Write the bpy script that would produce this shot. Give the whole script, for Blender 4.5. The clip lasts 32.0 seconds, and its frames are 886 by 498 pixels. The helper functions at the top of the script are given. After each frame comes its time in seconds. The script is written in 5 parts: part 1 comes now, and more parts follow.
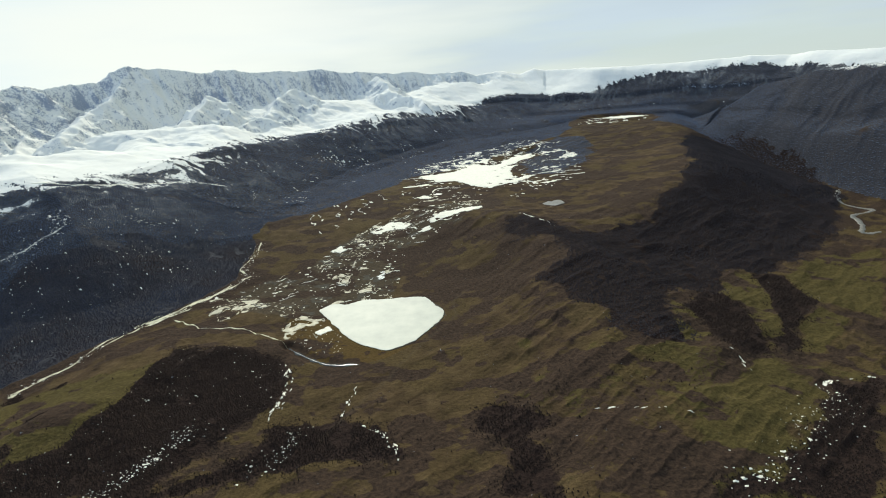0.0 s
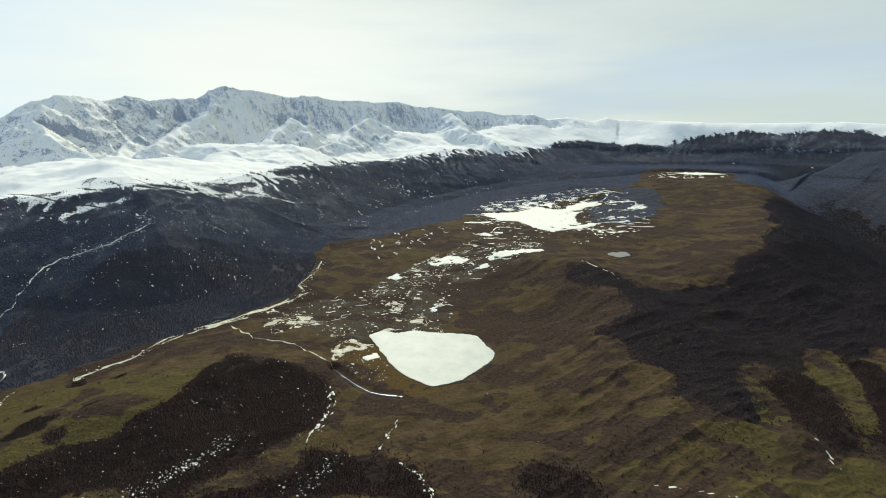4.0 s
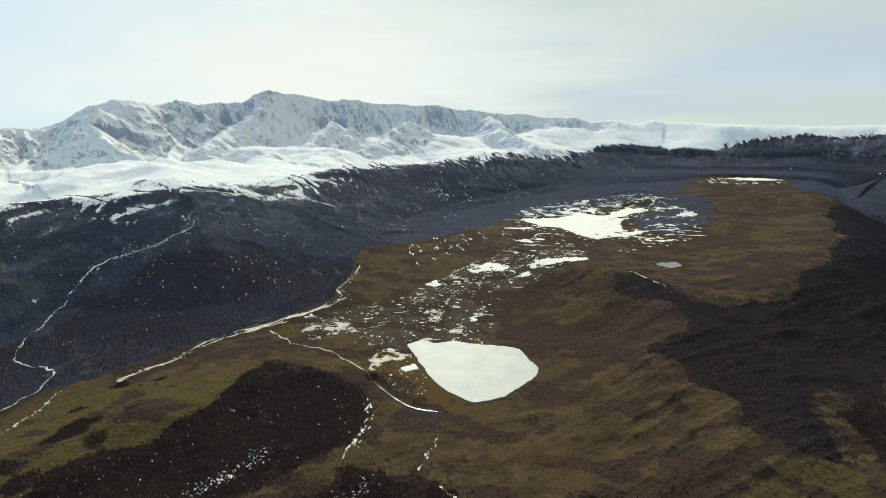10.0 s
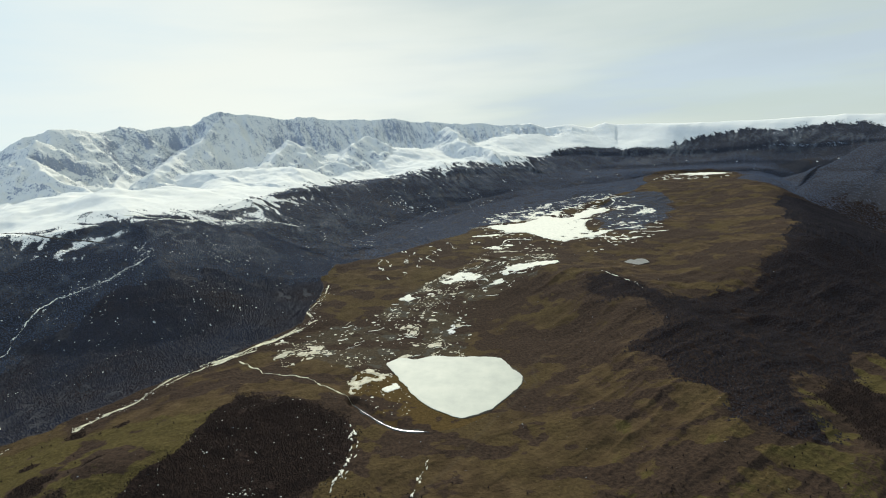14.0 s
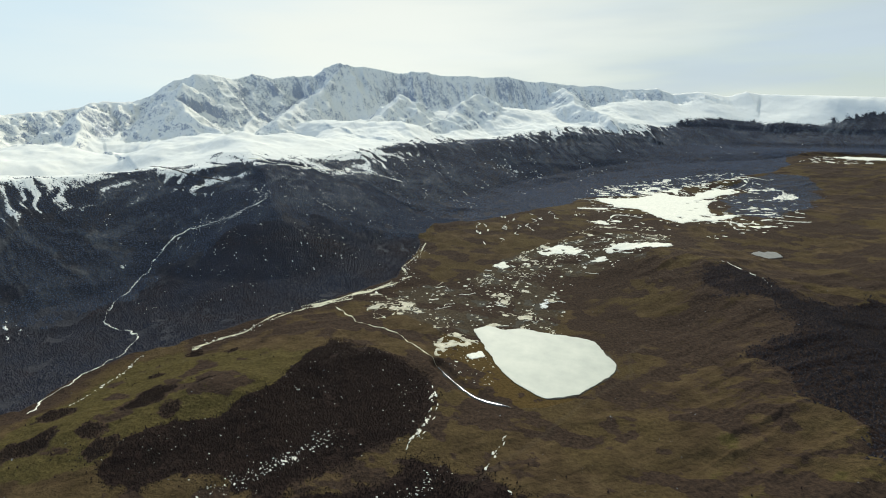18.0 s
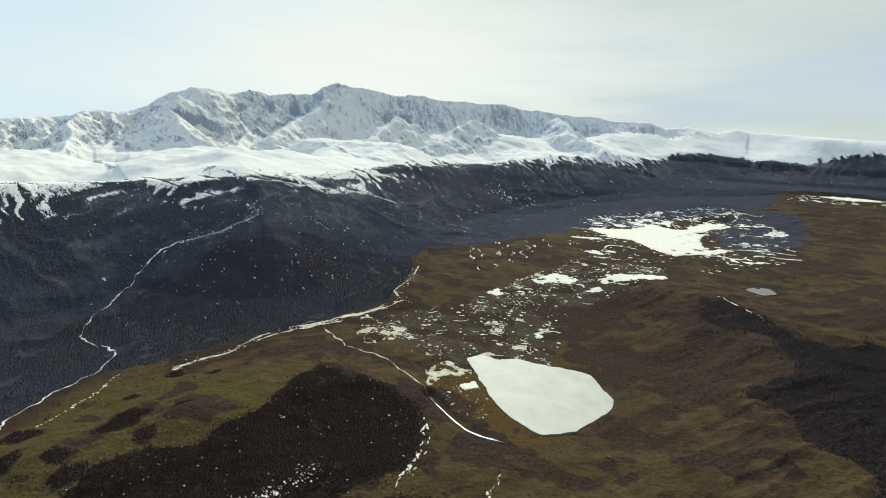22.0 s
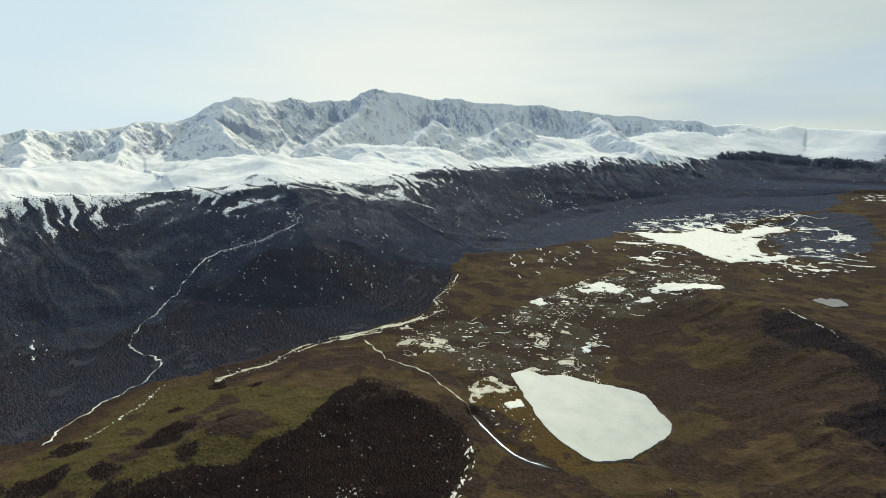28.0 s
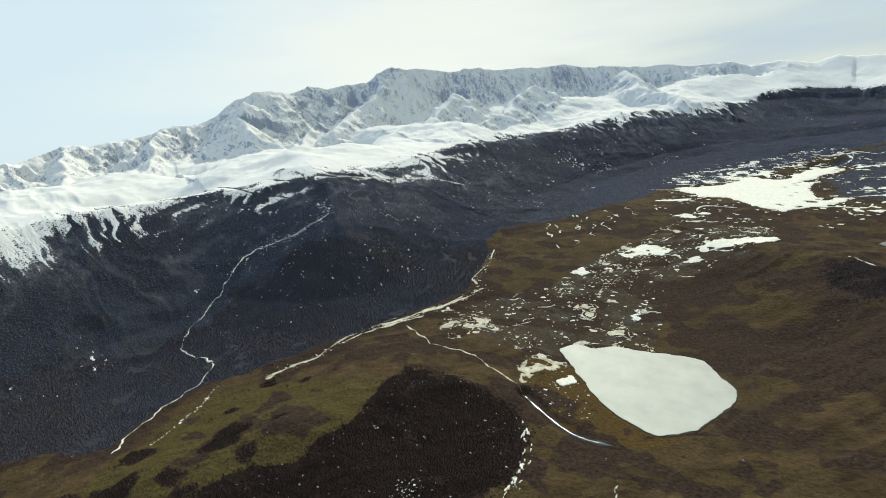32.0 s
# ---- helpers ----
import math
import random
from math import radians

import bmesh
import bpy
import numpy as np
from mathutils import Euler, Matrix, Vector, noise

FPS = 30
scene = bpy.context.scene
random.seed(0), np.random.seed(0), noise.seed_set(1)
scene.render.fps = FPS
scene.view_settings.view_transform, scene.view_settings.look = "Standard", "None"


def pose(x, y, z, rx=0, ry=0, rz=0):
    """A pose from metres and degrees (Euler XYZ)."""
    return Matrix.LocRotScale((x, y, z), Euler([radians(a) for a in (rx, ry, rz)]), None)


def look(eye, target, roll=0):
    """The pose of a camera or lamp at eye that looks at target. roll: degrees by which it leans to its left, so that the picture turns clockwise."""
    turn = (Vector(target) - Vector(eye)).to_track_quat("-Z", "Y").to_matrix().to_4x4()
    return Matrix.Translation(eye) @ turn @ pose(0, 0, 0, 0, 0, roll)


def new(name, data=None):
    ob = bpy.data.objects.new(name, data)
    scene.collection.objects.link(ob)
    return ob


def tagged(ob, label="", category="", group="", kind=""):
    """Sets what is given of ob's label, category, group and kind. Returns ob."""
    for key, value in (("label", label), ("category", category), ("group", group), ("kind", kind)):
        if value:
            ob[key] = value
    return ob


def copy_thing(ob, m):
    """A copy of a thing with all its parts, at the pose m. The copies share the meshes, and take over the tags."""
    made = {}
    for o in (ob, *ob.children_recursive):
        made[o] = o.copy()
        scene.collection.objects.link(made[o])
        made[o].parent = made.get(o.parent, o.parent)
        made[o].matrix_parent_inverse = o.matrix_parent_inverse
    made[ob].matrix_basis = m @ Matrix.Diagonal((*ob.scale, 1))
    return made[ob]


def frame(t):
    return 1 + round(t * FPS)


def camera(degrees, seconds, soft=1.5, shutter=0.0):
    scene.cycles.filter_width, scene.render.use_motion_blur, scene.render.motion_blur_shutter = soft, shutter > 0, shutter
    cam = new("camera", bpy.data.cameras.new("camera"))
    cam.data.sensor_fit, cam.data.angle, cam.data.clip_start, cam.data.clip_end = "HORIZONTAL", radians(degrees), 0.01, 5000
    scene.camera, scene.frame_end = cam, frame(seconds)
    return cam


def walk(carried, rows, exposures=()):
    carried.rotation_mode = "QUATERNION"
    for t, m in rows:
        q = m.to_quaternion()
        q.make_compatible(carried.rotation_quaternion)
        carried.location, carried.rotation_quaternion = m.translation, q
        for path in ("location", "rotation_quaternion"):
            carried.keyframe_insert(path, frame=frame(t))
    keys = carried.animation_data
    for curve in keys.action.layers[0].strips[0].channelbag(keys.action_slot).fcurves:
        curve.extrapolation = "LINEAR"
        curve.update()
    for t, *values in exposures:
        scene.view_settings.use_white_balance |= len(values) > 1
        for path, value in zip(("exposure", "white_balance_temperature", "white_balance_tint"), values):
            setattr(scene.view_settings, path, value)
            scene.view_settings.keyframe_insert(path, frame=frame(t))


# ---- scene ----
cam = camera(85.7, 32.0, soft=1.0)

PATH = [
    (0, (0.001, 0.0, 387.936), (-0.012, 1.896, 387.297), -5.1),
    (0.5, (-3.23, 0.929, 387.148), (-3.276, 2.82, 386.499), -5.2),
    (1, (-6.369, 1.655, 386.248), (-6.249, 3.582, 385.724), 2.4),
    (1.5, (-8.118, 2.832, 385.606), (-8.095, 4.778, 385.146), 6.2),
    (2, (-8.437, 4.696, 385.457), (-8.609, 6.622, 384.946), 1.3),
    (2.5, (-8.512, 7.071, 385.511), (-8.771, 8.975, 384.954), -1.8),
    (3, (-9.381, 9.168, 385.47), (-9.551, 11.094, 384.96), -0.1),
    (3.5, (-10.547, 11.24, 385.274), (-10.727, 13.175, 384.801), 2.5),
    (4, (-11.567, 13.538, 385.212), (-11.797, 15.464, 384.726), -0.3),
    (4.5, (-12.593, 15.934, 385.293), (-12.802, 17.865, 384.815), -1.7),
    (6.5, (-20.636, 25.517, 385.435), (-20.877, 27.442, 384.95), -2.4),
    (7, (-22.307, 28.205, 385.607), (-22.615, 30.123, 385.13), -0.5),
    (7.5, (-23.899, 31.028, 385.812), (-24.159, 32.957, 385.354), 0.6),
    (8, (-24.849, 34.283, 386.262), (-25.192, 36.192, 385.773), 0.5),
    (8.5, (-25.441, 37.702, 386.801), (-25.81, 39.605, 386.305), 1.9),
    (9, (-25.972, 40.983, 387.296), (-26.355, 42.865, 386.735), -3.4),
    (9.5, (-26.974, 43.442, 387.197), (-27.31, 45.332, 386.636), -4.1),
    (10, (-28.389, 45.134, 386.567), (-28.765, 47.04, 386.093), -0.3),
    (10.5, (-29.536, 47.12, 386.162), (-29.953, 49.016, 385.684), -0.7),
    (11, (-30.75, 49.36, 386.136), (-31.216, 51.241, 385.64), -3.8),
    (11.5, (-32.509, 51.525, 386.204), (-32.947, 53.411, 385.702), -5.0),
    (12, (-35.008, 53.445, 386.164), (-35.318, 55.356, 385.66), -6.3),
    (12.5, (-37.607, 55.157, 385.817), (-37.974, 57.07, 385.361), -2.7),
    (13, (-40.146, 57.134, 385.423), (-40.516, 59.04, 384.941), -6.4),
    (13.5, (-42.917, 59.128, 384.932), (-43.184, 61.056, 384.471), -6.3),
    (15.5, (-53.099, 70.827, 380.352), (-53.442, 72.757, 379.958), 5.2),
    (16, (-52.788, 75.305, 381.403), (-53.252, 77.189, 380.919), 1.8),
    (16.5, (-53.034, 79.355, 382.357), (-53.497, 81.225, 381.821), 0.4),
    (17, (-53.638, 82.749, 382.996), (-54.099, 84.626, 382.483), 3.0),
    (17.5, (-53.792, 85.939, 383.723), (-54.379, 87.775, 383.191), 3.5),
    (18, (-53.695, 88.732, 384.485), (-54.316, 90.546, 383.913), -0.4),
    (18.5, (-54.09, 90.762, 385.006), (-54.662, 92.6, 384.46), -3.5),
    (19, (-55.173, 92.478, 385.256), (-55.741, 94.327, 384.746), -2.7),
    (19.5, (-56.891, 94.35, 385.408), (-57.566, 96.14, 384.825), -8.9),
    (20, (-60.082, 95.355, 384.787), (-60.607, 97.203, 384.23), -5.5),
    (20.5, (-64.001, 95.701, 383.492), (-64.528, 97.578, 383.044), 0.1),
    (21, (-67.486, 96.817, 382.532), (-68.032, 98.699, 382.133), 1.2),
    (21.5, (-70.252, 99.276, 382.547), (-70.807, 101.148, 382.11), 3.5),
    (22, (-72.242, 102.794, 383.597), (-72.827, 104.645, 383.116), 2.2),
    (22.5, (-73.845, 106.553, 385.12), (-74.43, 108.396, 384.609), 1.5),
    (23, (-75.322, 109.925, 386.614), (-75.962, 111.736, 386.057), 0.8),
    (23.5, (-77.19, 112.158, 387.425), (-77.755, 114.005, 386.905), -0.5),
    (24, (-79.607, 113.464, 387.47), (-80.239, 115.275, 386.904), -1.3),
    (24.5, (-82.542, 113.705, 386.604), (-83.086, 115.573, 386.14), 2.1),
    (25, (-85.336, 113.96, 385.55), (-85.859, 115.837, 385.103), 1.3),
    (25.5, (-87.675, 114.669, 384.612), (-88.307, 116.522, 384.203), 4.0),
    (27.5, (-89.634, 126.321, 389.878), (-90.36, 128.118, 389.383), -1.9),
    (28, (-91.71, 128.927, 390.718), (-92.438, 130.727, 390.241), 0.9),
    (28.5, (-93.691, 132.158, 391.875), (-94.5, 133.918, 391.376), 0.7),
    (29, (-95.962, 135.607, 393.258), (-96.742, 137.355, 392.679), -0.1),
    (29.5, (-98.363, 138.321, 394.188), (-99.197, 140.038, 393.592), -0.2),
    (30, (-100.89, 139.985, 394.383), (-101.685, 141.725, 393.799), -0.2),
    (30.5, (-103.095, 141.435, 394.357), (-103.882, 143.181, 393.783), 2.1),
    (31, (-104.527, 143.154, 394.304), (-105.367, 144.886, 393.76), -0.1),
    (31.5, (-105.479, 145.546, 394.486), (-106.347, 147.268, 393.956), -1.8),
    (32, (-106.409, 148.491, 394.962), (-107.252, 150.211, 394.388), -5.5),
]
walk(cam, [(t, look(eye, target, roll)) for t, eye, target, roll in PATH], [(0, 0.10, 6020, 5.2), (1, 0.15, 6020, 5.2), (2, 0.12, 6020, 5.2), (4, 0.08, 6020, 5.2), (8, 0.03, 6020, 5.2), (25, 0.02, 6020, 5.2), (27.5, -0.02, 6020, 5.2), (29, -0.13, 6020, 5.2), (30.2, 0.0, 6020, 5.2), (32, 0.02, 6020, 5.2)])

# world, sun and exposure: thin bright overcast, the sun ahead of the flight and 33 degrees up
SUN_TO = Vector((-0.186, 0.814, 0.550)).normalized()
world = bpy.data.worlds.new("world")
scene.world = world
world.use_nodes = True
wn, wl = world.node_tree.nodes, world.node_tree.links
wn.clear()
w_out, w_bg = wn.new("ShaderNodeOutputWorld"), wn.new("ShaderNodeBackground")
w_sky = wn.new("ShaderNodeTexSky")
w_sky.sky_type, w_sky.sun_disc = "NISHITA", False
w_sky.sun_elevation = math.asin(SUN_TO.z)
w_sky.sun_rotation = math.atan2(SUN_TO.x, SUN_TO.y)
w_sky.altitude = 2500
w_gain = wn.new("ShaderNodeVectorMath")
w_gain.operation = "SCALE"
w_gain.inputs["Scale"].default_value = 0.10
w_co = wn.new("ShaderNodeTexCoord")
w_map = wn.new("ShaderNodeMapping")
w_map.inputs["Scale"].default_value = (1.0, 1.0, 7.0)
w_map.inputs["Rotation"].default_value = (0.03, 0.05, 0.5)
wl.new(w_co.outputs["Generated"], w_map.inputs[0])


def sky_noise(scale, detail, low, high):
    """Drawn-out cloud forms from 0 to 1."""
    n, r = wn.new("ShaderNodeTexNoise"), wn.new("ShaderNodeMapRange")
    n.inputs["Scale"].default_value, n.inputs["Detail"].default_value, n.inputs["Roughness"].default_value = scale, detail, 0.5
    r.interpolation_type = "SMOOTHSTEP"
    r.inputs["From Min"].default_value, r.inputs["From Max"].default_value = low, high
    wl.new(w_map.outputs[0], n.inputs["Vector"])
    wl.new(n.outputs["Fac"], r.inputs["Value"])
    return r.outputs[0]


def sky_side(direction, low, high, drift, amount):
    """From 0 to 1 towards a direction, with an uneven edge."""
    d, a, r = wn.new("ShaderNodeVectorMath"), wn.new("ShaderNodeMath"), wn.new("ShaderNodeMapRange")
    d.operation, a.operation = "DOT_PRODUCT", "MULTIPLY_ADD"
    d.inputs[1].default_value = direction
    a.inputs[1].default_value = amount
    r.interpolation_type = "SMOOTHSTEP"
    r.inputs["From Min"].default_value, r.inputs["From Max"].default_value = low + amount / 2, high + amount / 2
    wl.new(w_co.outputs["Generated"], d.inputs[0])
    wl.new(drift, a.inputs[0])
    wl.new(d.outputs["Value"], a.inputs[2])
    wl.new(a.outputs[0], r.inputs["Value"])
    return r.outputs[0]


def sky_times(a, b):
    n = wn.new("ShaderNodeMath")
    n.operation = "MULTIPLY"
    wl.new(a, n.inputs[0])
    if isinstance(b, float):
        n.inputs[1].default_value = b
    else:
        wl.new(b, n.inputs[1])
    return n.outputs[0]


def sky_mix(fac, a, b):
    n = wn.new("ShaderNodeMix")
    n.data_type = "RGBA"
    wl.new(fac, n.inputs[0])
    for value, socket in ((a, n.inputs[6]), (b, n.inputs[7])):
        if isinstance(value, tuple):
            socket.default_value = (*value, 1)
        else:
            wl.new(value, socket)
    return n.outputs[2]


# thin cloud: cream towards the sun, blue opposite to it
drifting = sky_noise(1.1, 5, 0.25, 0.75)
w_cloud = wn.new("ShaderNodeValToRGB")
w_cloud.color_ramp.elements[0].position, w_cloud.color_ramp.elements[0].color = 0.36, (0.42, 0.58, 0.86, 1)
w_cloud.color_ramp.elements[1].position, w_cloud.color_ramp.elements[1].color = 0.78, (0.96, 0.925, 0.80, 1)
w_dot, w_half = wn.new("ShaderNodeVectorMath"), wn.new("ShaderNodeMath")
w_dot.operation, w_half.operation = "DOT_PRODUCT", "MULTIPLY_ADD"
w_dot.inputs[1].default_value = SUN_TO
w_half.inputs[1].default_value, w_half.inputs[2].default_value = 0.5, 0.5
wl.new(w_co.outputs["Generated"], w_dot.inputs[0])
wl.new(w_dot.outputs["Value"], w_half.inputs[0])
wl.new(w_half.outputs[0], w_cloud.inputs[0])
# the veil thins out to the west, where the blue shows through
thin_veil = sky_side((-0.80, -0.57, 0.15), -0.22, 0.42, drifting, 0.40)
w_blue = wn.new("ShaderNodeValToRGB")
w_blue.color_ramp.elements[0].position, w_blue.color_ramp.elements[0].color = 0.42, (0.40, 0.57, 0.87, 1)
w_blue.color_ramp.elements[1].position, w_blue.color_ramp.elements[1].color = 0.72, (0.70, 0.81, 0.85, 1)
wl.new(w_half.outputs[0], w_blue.inputs[0])
veil = sky_mix(sky_times(thin_veil, 0.85), w_cloud.outputs[0], w_blue.outputs[0])
# low grey-blue banks over the far end of the range
low_down = sky_side((0.0, 0.0, -1.0), -0.30, -0.06, drifting, 0.10)
eastward = sky_side((0.97, 0.26, 0.0), -0.30, 0.75, drifting, 0.45)
banks = sky_times(sky_times(low_down, eastward), sky_noise(2.3, 6, 0.42, 0.62))
veil = sky_mix(eastward, veil, (0.60, 0.64, 0.58))
veil = sky_mix(sky_times(banks, 0.75), veil, (0.56, 0.61, 0.66))
soft_banks = sky_times(sky_noise(1.6, 4, 0.50, 0.75), 0.30)
veil = sky_mix(soft_banks, veil, (0.70, 0.76, 0.78))
w_mix = wn.new("ShaderNodeMix")
w_mix.data_type = "RGBA"
w_mix.inputs[0].default_value = 0.94
wl.new(w_sky.outputs[0], w_gain.inputs[0])
wl.new(w_gain.outputs[0], w_mix.inputs[6])
wl.new(veil, w_mix.inputs[7])
wl.new(w_mix.outputs[2], w_bg.inputs[0])
wl.new(w_bg.outputs[0], w_out.inputs[0])
w_bg.inputs[1].default_value = 1.0

sun = new("sun", bpy.data.lights.new("sun", "SUN"))
sun.data.energy, sun.data.angle, sun.data.color = 4.4, radians(0.6), (1.0, 0.90, 0.73)
sun.rotation_euler = SUN_TO.to_track_quat("Z", "Y").to_euler()


# ---- landform: one height function for the whole place (a model of a valley at about a quarter of its size, its far range pulled nearer) ----
_flat = np.random.RandomState(7).rand(65536)


def vnoise(x, y, shift=0):
    """Smooth value noise from 0 to 1, one cell per unit."""
    if x.size > 40000:
        fx, fy = x.ravel(), y.ravel()
        return np.concatenate([vnoise(fx[k:k + 32768], fy[k:k + 32768], shift) for k in range(0, x.size, 32768)]).reshape(x.shape)
    x, y = x + 37.7 * shift, y + 91.3 * shift
    fi, fj = np.floor(x), np.floor(y)
    u, v = x - fi, y - fj
    k = ((fi.astype(np.int64) & 255) << 8) + (fj.astype(np.int64) & 255)
    u, v = u * u * u * (u * (u * 6 - 15) + 10), v * v * v * (v * (v * 6 - 15) + 10)
    a, b, c, d = _flat[k], _flat[(k + 256) & 65535], _flat[(k & 65280) + ((k + 1) & 255)], _flat[((k + 256) & 65280) + ((k + 1) & 255)]
    low = a + (b - a) * u
    return low + (c + (d - c) * u - low) * v


def fbm(x, y, size, octaves=5, gain=0.5, shift=0):
    """Fractal noise about 0, from -1 to 1; size: metres of its largest forms."""
    total, amp, norm = 0.0, 1.0, 0.0
    for n in range(octaves):
        total = total + amp * (vnoise(x / size, y / size, shift + n) * 2 - 1)
        norm += amp
        amp *= gain
        size = size / 2.03
    return total / norm


def ridged(x, y, size, octaves=5, gain=0.55, shift=0):
    """Ridges and gullies, from 0 to 1 on the ridges."""
    total, amp, norm = 0.0, 1.0, 0.0
    for n in range(octaves):
        total = total + amp * (1 - np.abs(vnoise(x / size, y / size, shift + n) * 2 - 1)) ** 2
        norm += amp
        amp *= gain
        size = size / 2.1
    return total / norm


def smooth(a, b, x):
    t = np.clip((x - a) / (b - a), 0, 1)
    return t * t * (3 - 2 * t)


_known = {}


def polyline(x, y, pts):
    """Distance to a line of points, the height and the length along it at the nearest place, and the side (+1: its left)."""
    key = (x.size, hash(x.tobytes()), hash(y.tobytes()), tuple(map(tuple, pts))) if x.size > 60000 else None
    if key in _known:
        return _known[key]
    p = np.array(pts, float)
    d = np.diff(p, axis=0)
    long = np.hypot(d[:, 0], d[:, 1])
    run = np.concatenate([[0.0], np.cumsum(long)])
    fx, fy = x.astype(np.float32), y.astype(np.float32)
    best, at = np.full(x.shape, 1e12, np.float32), np.zeros(x.shape, np.int16)
    for k in range(len(d)):
        ux, uy = fx - np.float32(p[k, 0]), fy - np.float32(p[k, 1])
        t = ux * np.float32(d[k, 0] / long[k] ** 2)
        t += uy * np.float32(d[k, 1] / long[k] ** 2)
        np.clip(t, 0, 1, out=t)
        ux -= t * np.float32(d[k, 0])
        uy -= t * np.float32(d[k, 1])
        ux *= ux
        uy *= uy
        ux += uy
        near = ux < best
        np.copyto(best, ux, where=near)
        np.copyto(at, np.int16(k), where=near)
    ux, uy = x - p[at, 0], y - p[at, 1]
    t = np.clip((ux * d[at, 0] + uy * d[at, 1]) / long[at] ** 2, 0, 1)
    dist = np.hypot(ux - t * d[at, 0], uy - t * d[at, 1])
    side = np.sign(d[at, 0] * uy - d[at, 1] * ux + 1e-9)
    found = dist, p[at, 2] + t * d[at, 2], run[at] + t * long[at], side
    if key and len(pts) > 24:
        _known.clear()
        _known[key] = found
    return found


def inside(x, y, pts, rough=0.0, size=60.0, shift=3):
    """Signed distance to a closed outline, positive inside, its edge made uneven by rough metres."""
    xs, ys = [p[0] for p in pts], [p[1] for p in pts]
    m = 3 * rough + 60
    out = np.full(x.shape, -m)
    box = (x > min(xs) - m) & (x < max(xs) + m) & (y > min(ys) - m) & (y < max(ys) + m)
    px, py = x[box], y[box]
    if not px.size:
        return out
    d, odd = np.full(px.shape, 1e9), np.zeros(px.shape, bool)
    for (x0, y0), (x1, y1) in zip(pts, pts[1:] + pts[:1]):
        dx, dy = x1 - x0, y1 - y0
        t = np.clip(((px - x0) * dx + (py - y0) * dy) / (dx * dx + dy * dy), 0, 1)
        d = np.minimum(d, np.hypot(px - x0 - t * dx, py - y0 - t * dy))
        if y0 != y1:
            odd ^= ((y0 > py) != (y1 > py)) & (px < x0 + (py - y0) * dx / dy)
    sd = np.where(odd, d, -d)
    if rough:
        sd = sd + rough * fbm(px, py, size, 4, 0.6, shift)
    out[box] = sd
    return out


# the main range: the line of its foot along the valley and the line of its crest, both from its near end to its far end
FOOT = [(-1500, -900, -60), (-1280, 0, -55), (-1090, 380, -45), (-1050, 600, -40), (-960, 765, -36), (-790, 765, -30), (-630, 850, -8), (-545, 980, 0), (-520, 1200, 8),
        (-520, 1480, 30), (-430, 1800, 50), (-330, 2150, 60), (-60, 2500, 75), (380, 2880, 90), (900, 3200, 98), (1350, 3220, 98), (1800, 3080, 90), (2200, 2750, 80), (2500, 2200, 60)]
CREST_NEAR = [(-3300, -900, 330), (-2950, 600, 330), (-2758, 1301, 319), (-2792, 1429, 347), (-2783, 1522, 371), (-2757, 1629, 356),
         (-2703, 1763, 368), (-2635, 1903, 395), (-2581, 2000, 424), (-2484, 2078, 409), (-2400, 2144, 453), (-2311, 2211, 528),
         (-2222, 2272, 555), (-2181, 2358, 552), (-2159, 2470, 544), (-2117, 2625, 579), (-2054, 2706, 558), (-1972, 2801, 577),
         (-1882, 2887, 569), (-1812, 2949, 632), (-1761, 2992, 660), (-1700, 3045, 641), (-1598, 3128, 636), (-1451, 3254, 604),
         (-1296, 3376, 610)]
# the far crest stands nearer than scale, placed to fit the camera's view
CREST_FAR = [(-1201, 3452, 589), (-1001, 3595, 580), (-794, 3723, 592), (-652, 3816, 555), (-472, 3922, 548), (-324, 4000, 525),
         (-141, 4090, 528), (10, 4138, 497), (261, 4211, 506), (373, 4233, 463), (569, 4264, 480), (747, 4284, 441), (869, 4298, 476),
         (966, 4306, 457), (1312, 4095, 438), (1553, 4010, 427), (1705, 3947, 428), (1920, 3847, 418), (2149, 3724, 416), (2272, 3592, 421),
         (2464, 3463, 400), (2531, 3351, 412), (2605, 3166, 400), (2659, 2988, 391), (2950, 2500, 391)]
CREST = CREST_NEAR + CREST_FAR
# dark ridge beyond the side valley
FOOT_B = [(1450, 3000, 40), (1400, 2550, -20), (1420, 2100, -50), (1440, 1600, -80), (1500, 900, -90), (1600, 0, -90)]
CREST_B = [(1680, 3080, 150), (1760, 2650, 262), (1800, 2307, 315), (1850, 2002, 335), (2000, 1500, 330), (2200, 600, 320), (2300, -300, 300)]
# the hill beside the lake and the edge of the plateau
HILL = [(150, 330, 12), (215, 480, 26), (225, 600, 40), (215, 760, 52), (240, 950, 60), (150, 1210, 44), (40, 1330, 26)]
EDGE = [(420, 1180, 30), (640, 1330, 42), (900, 1640, 52), (1050, 2100, 70), (1200, 2500, 85)]
KNOLL = [(-760, 330, 18), (-600, 470, 26), (-480, 570, 30), (-380, 690, 22), (-340, 780, 6)]
TREELINE = 215.0
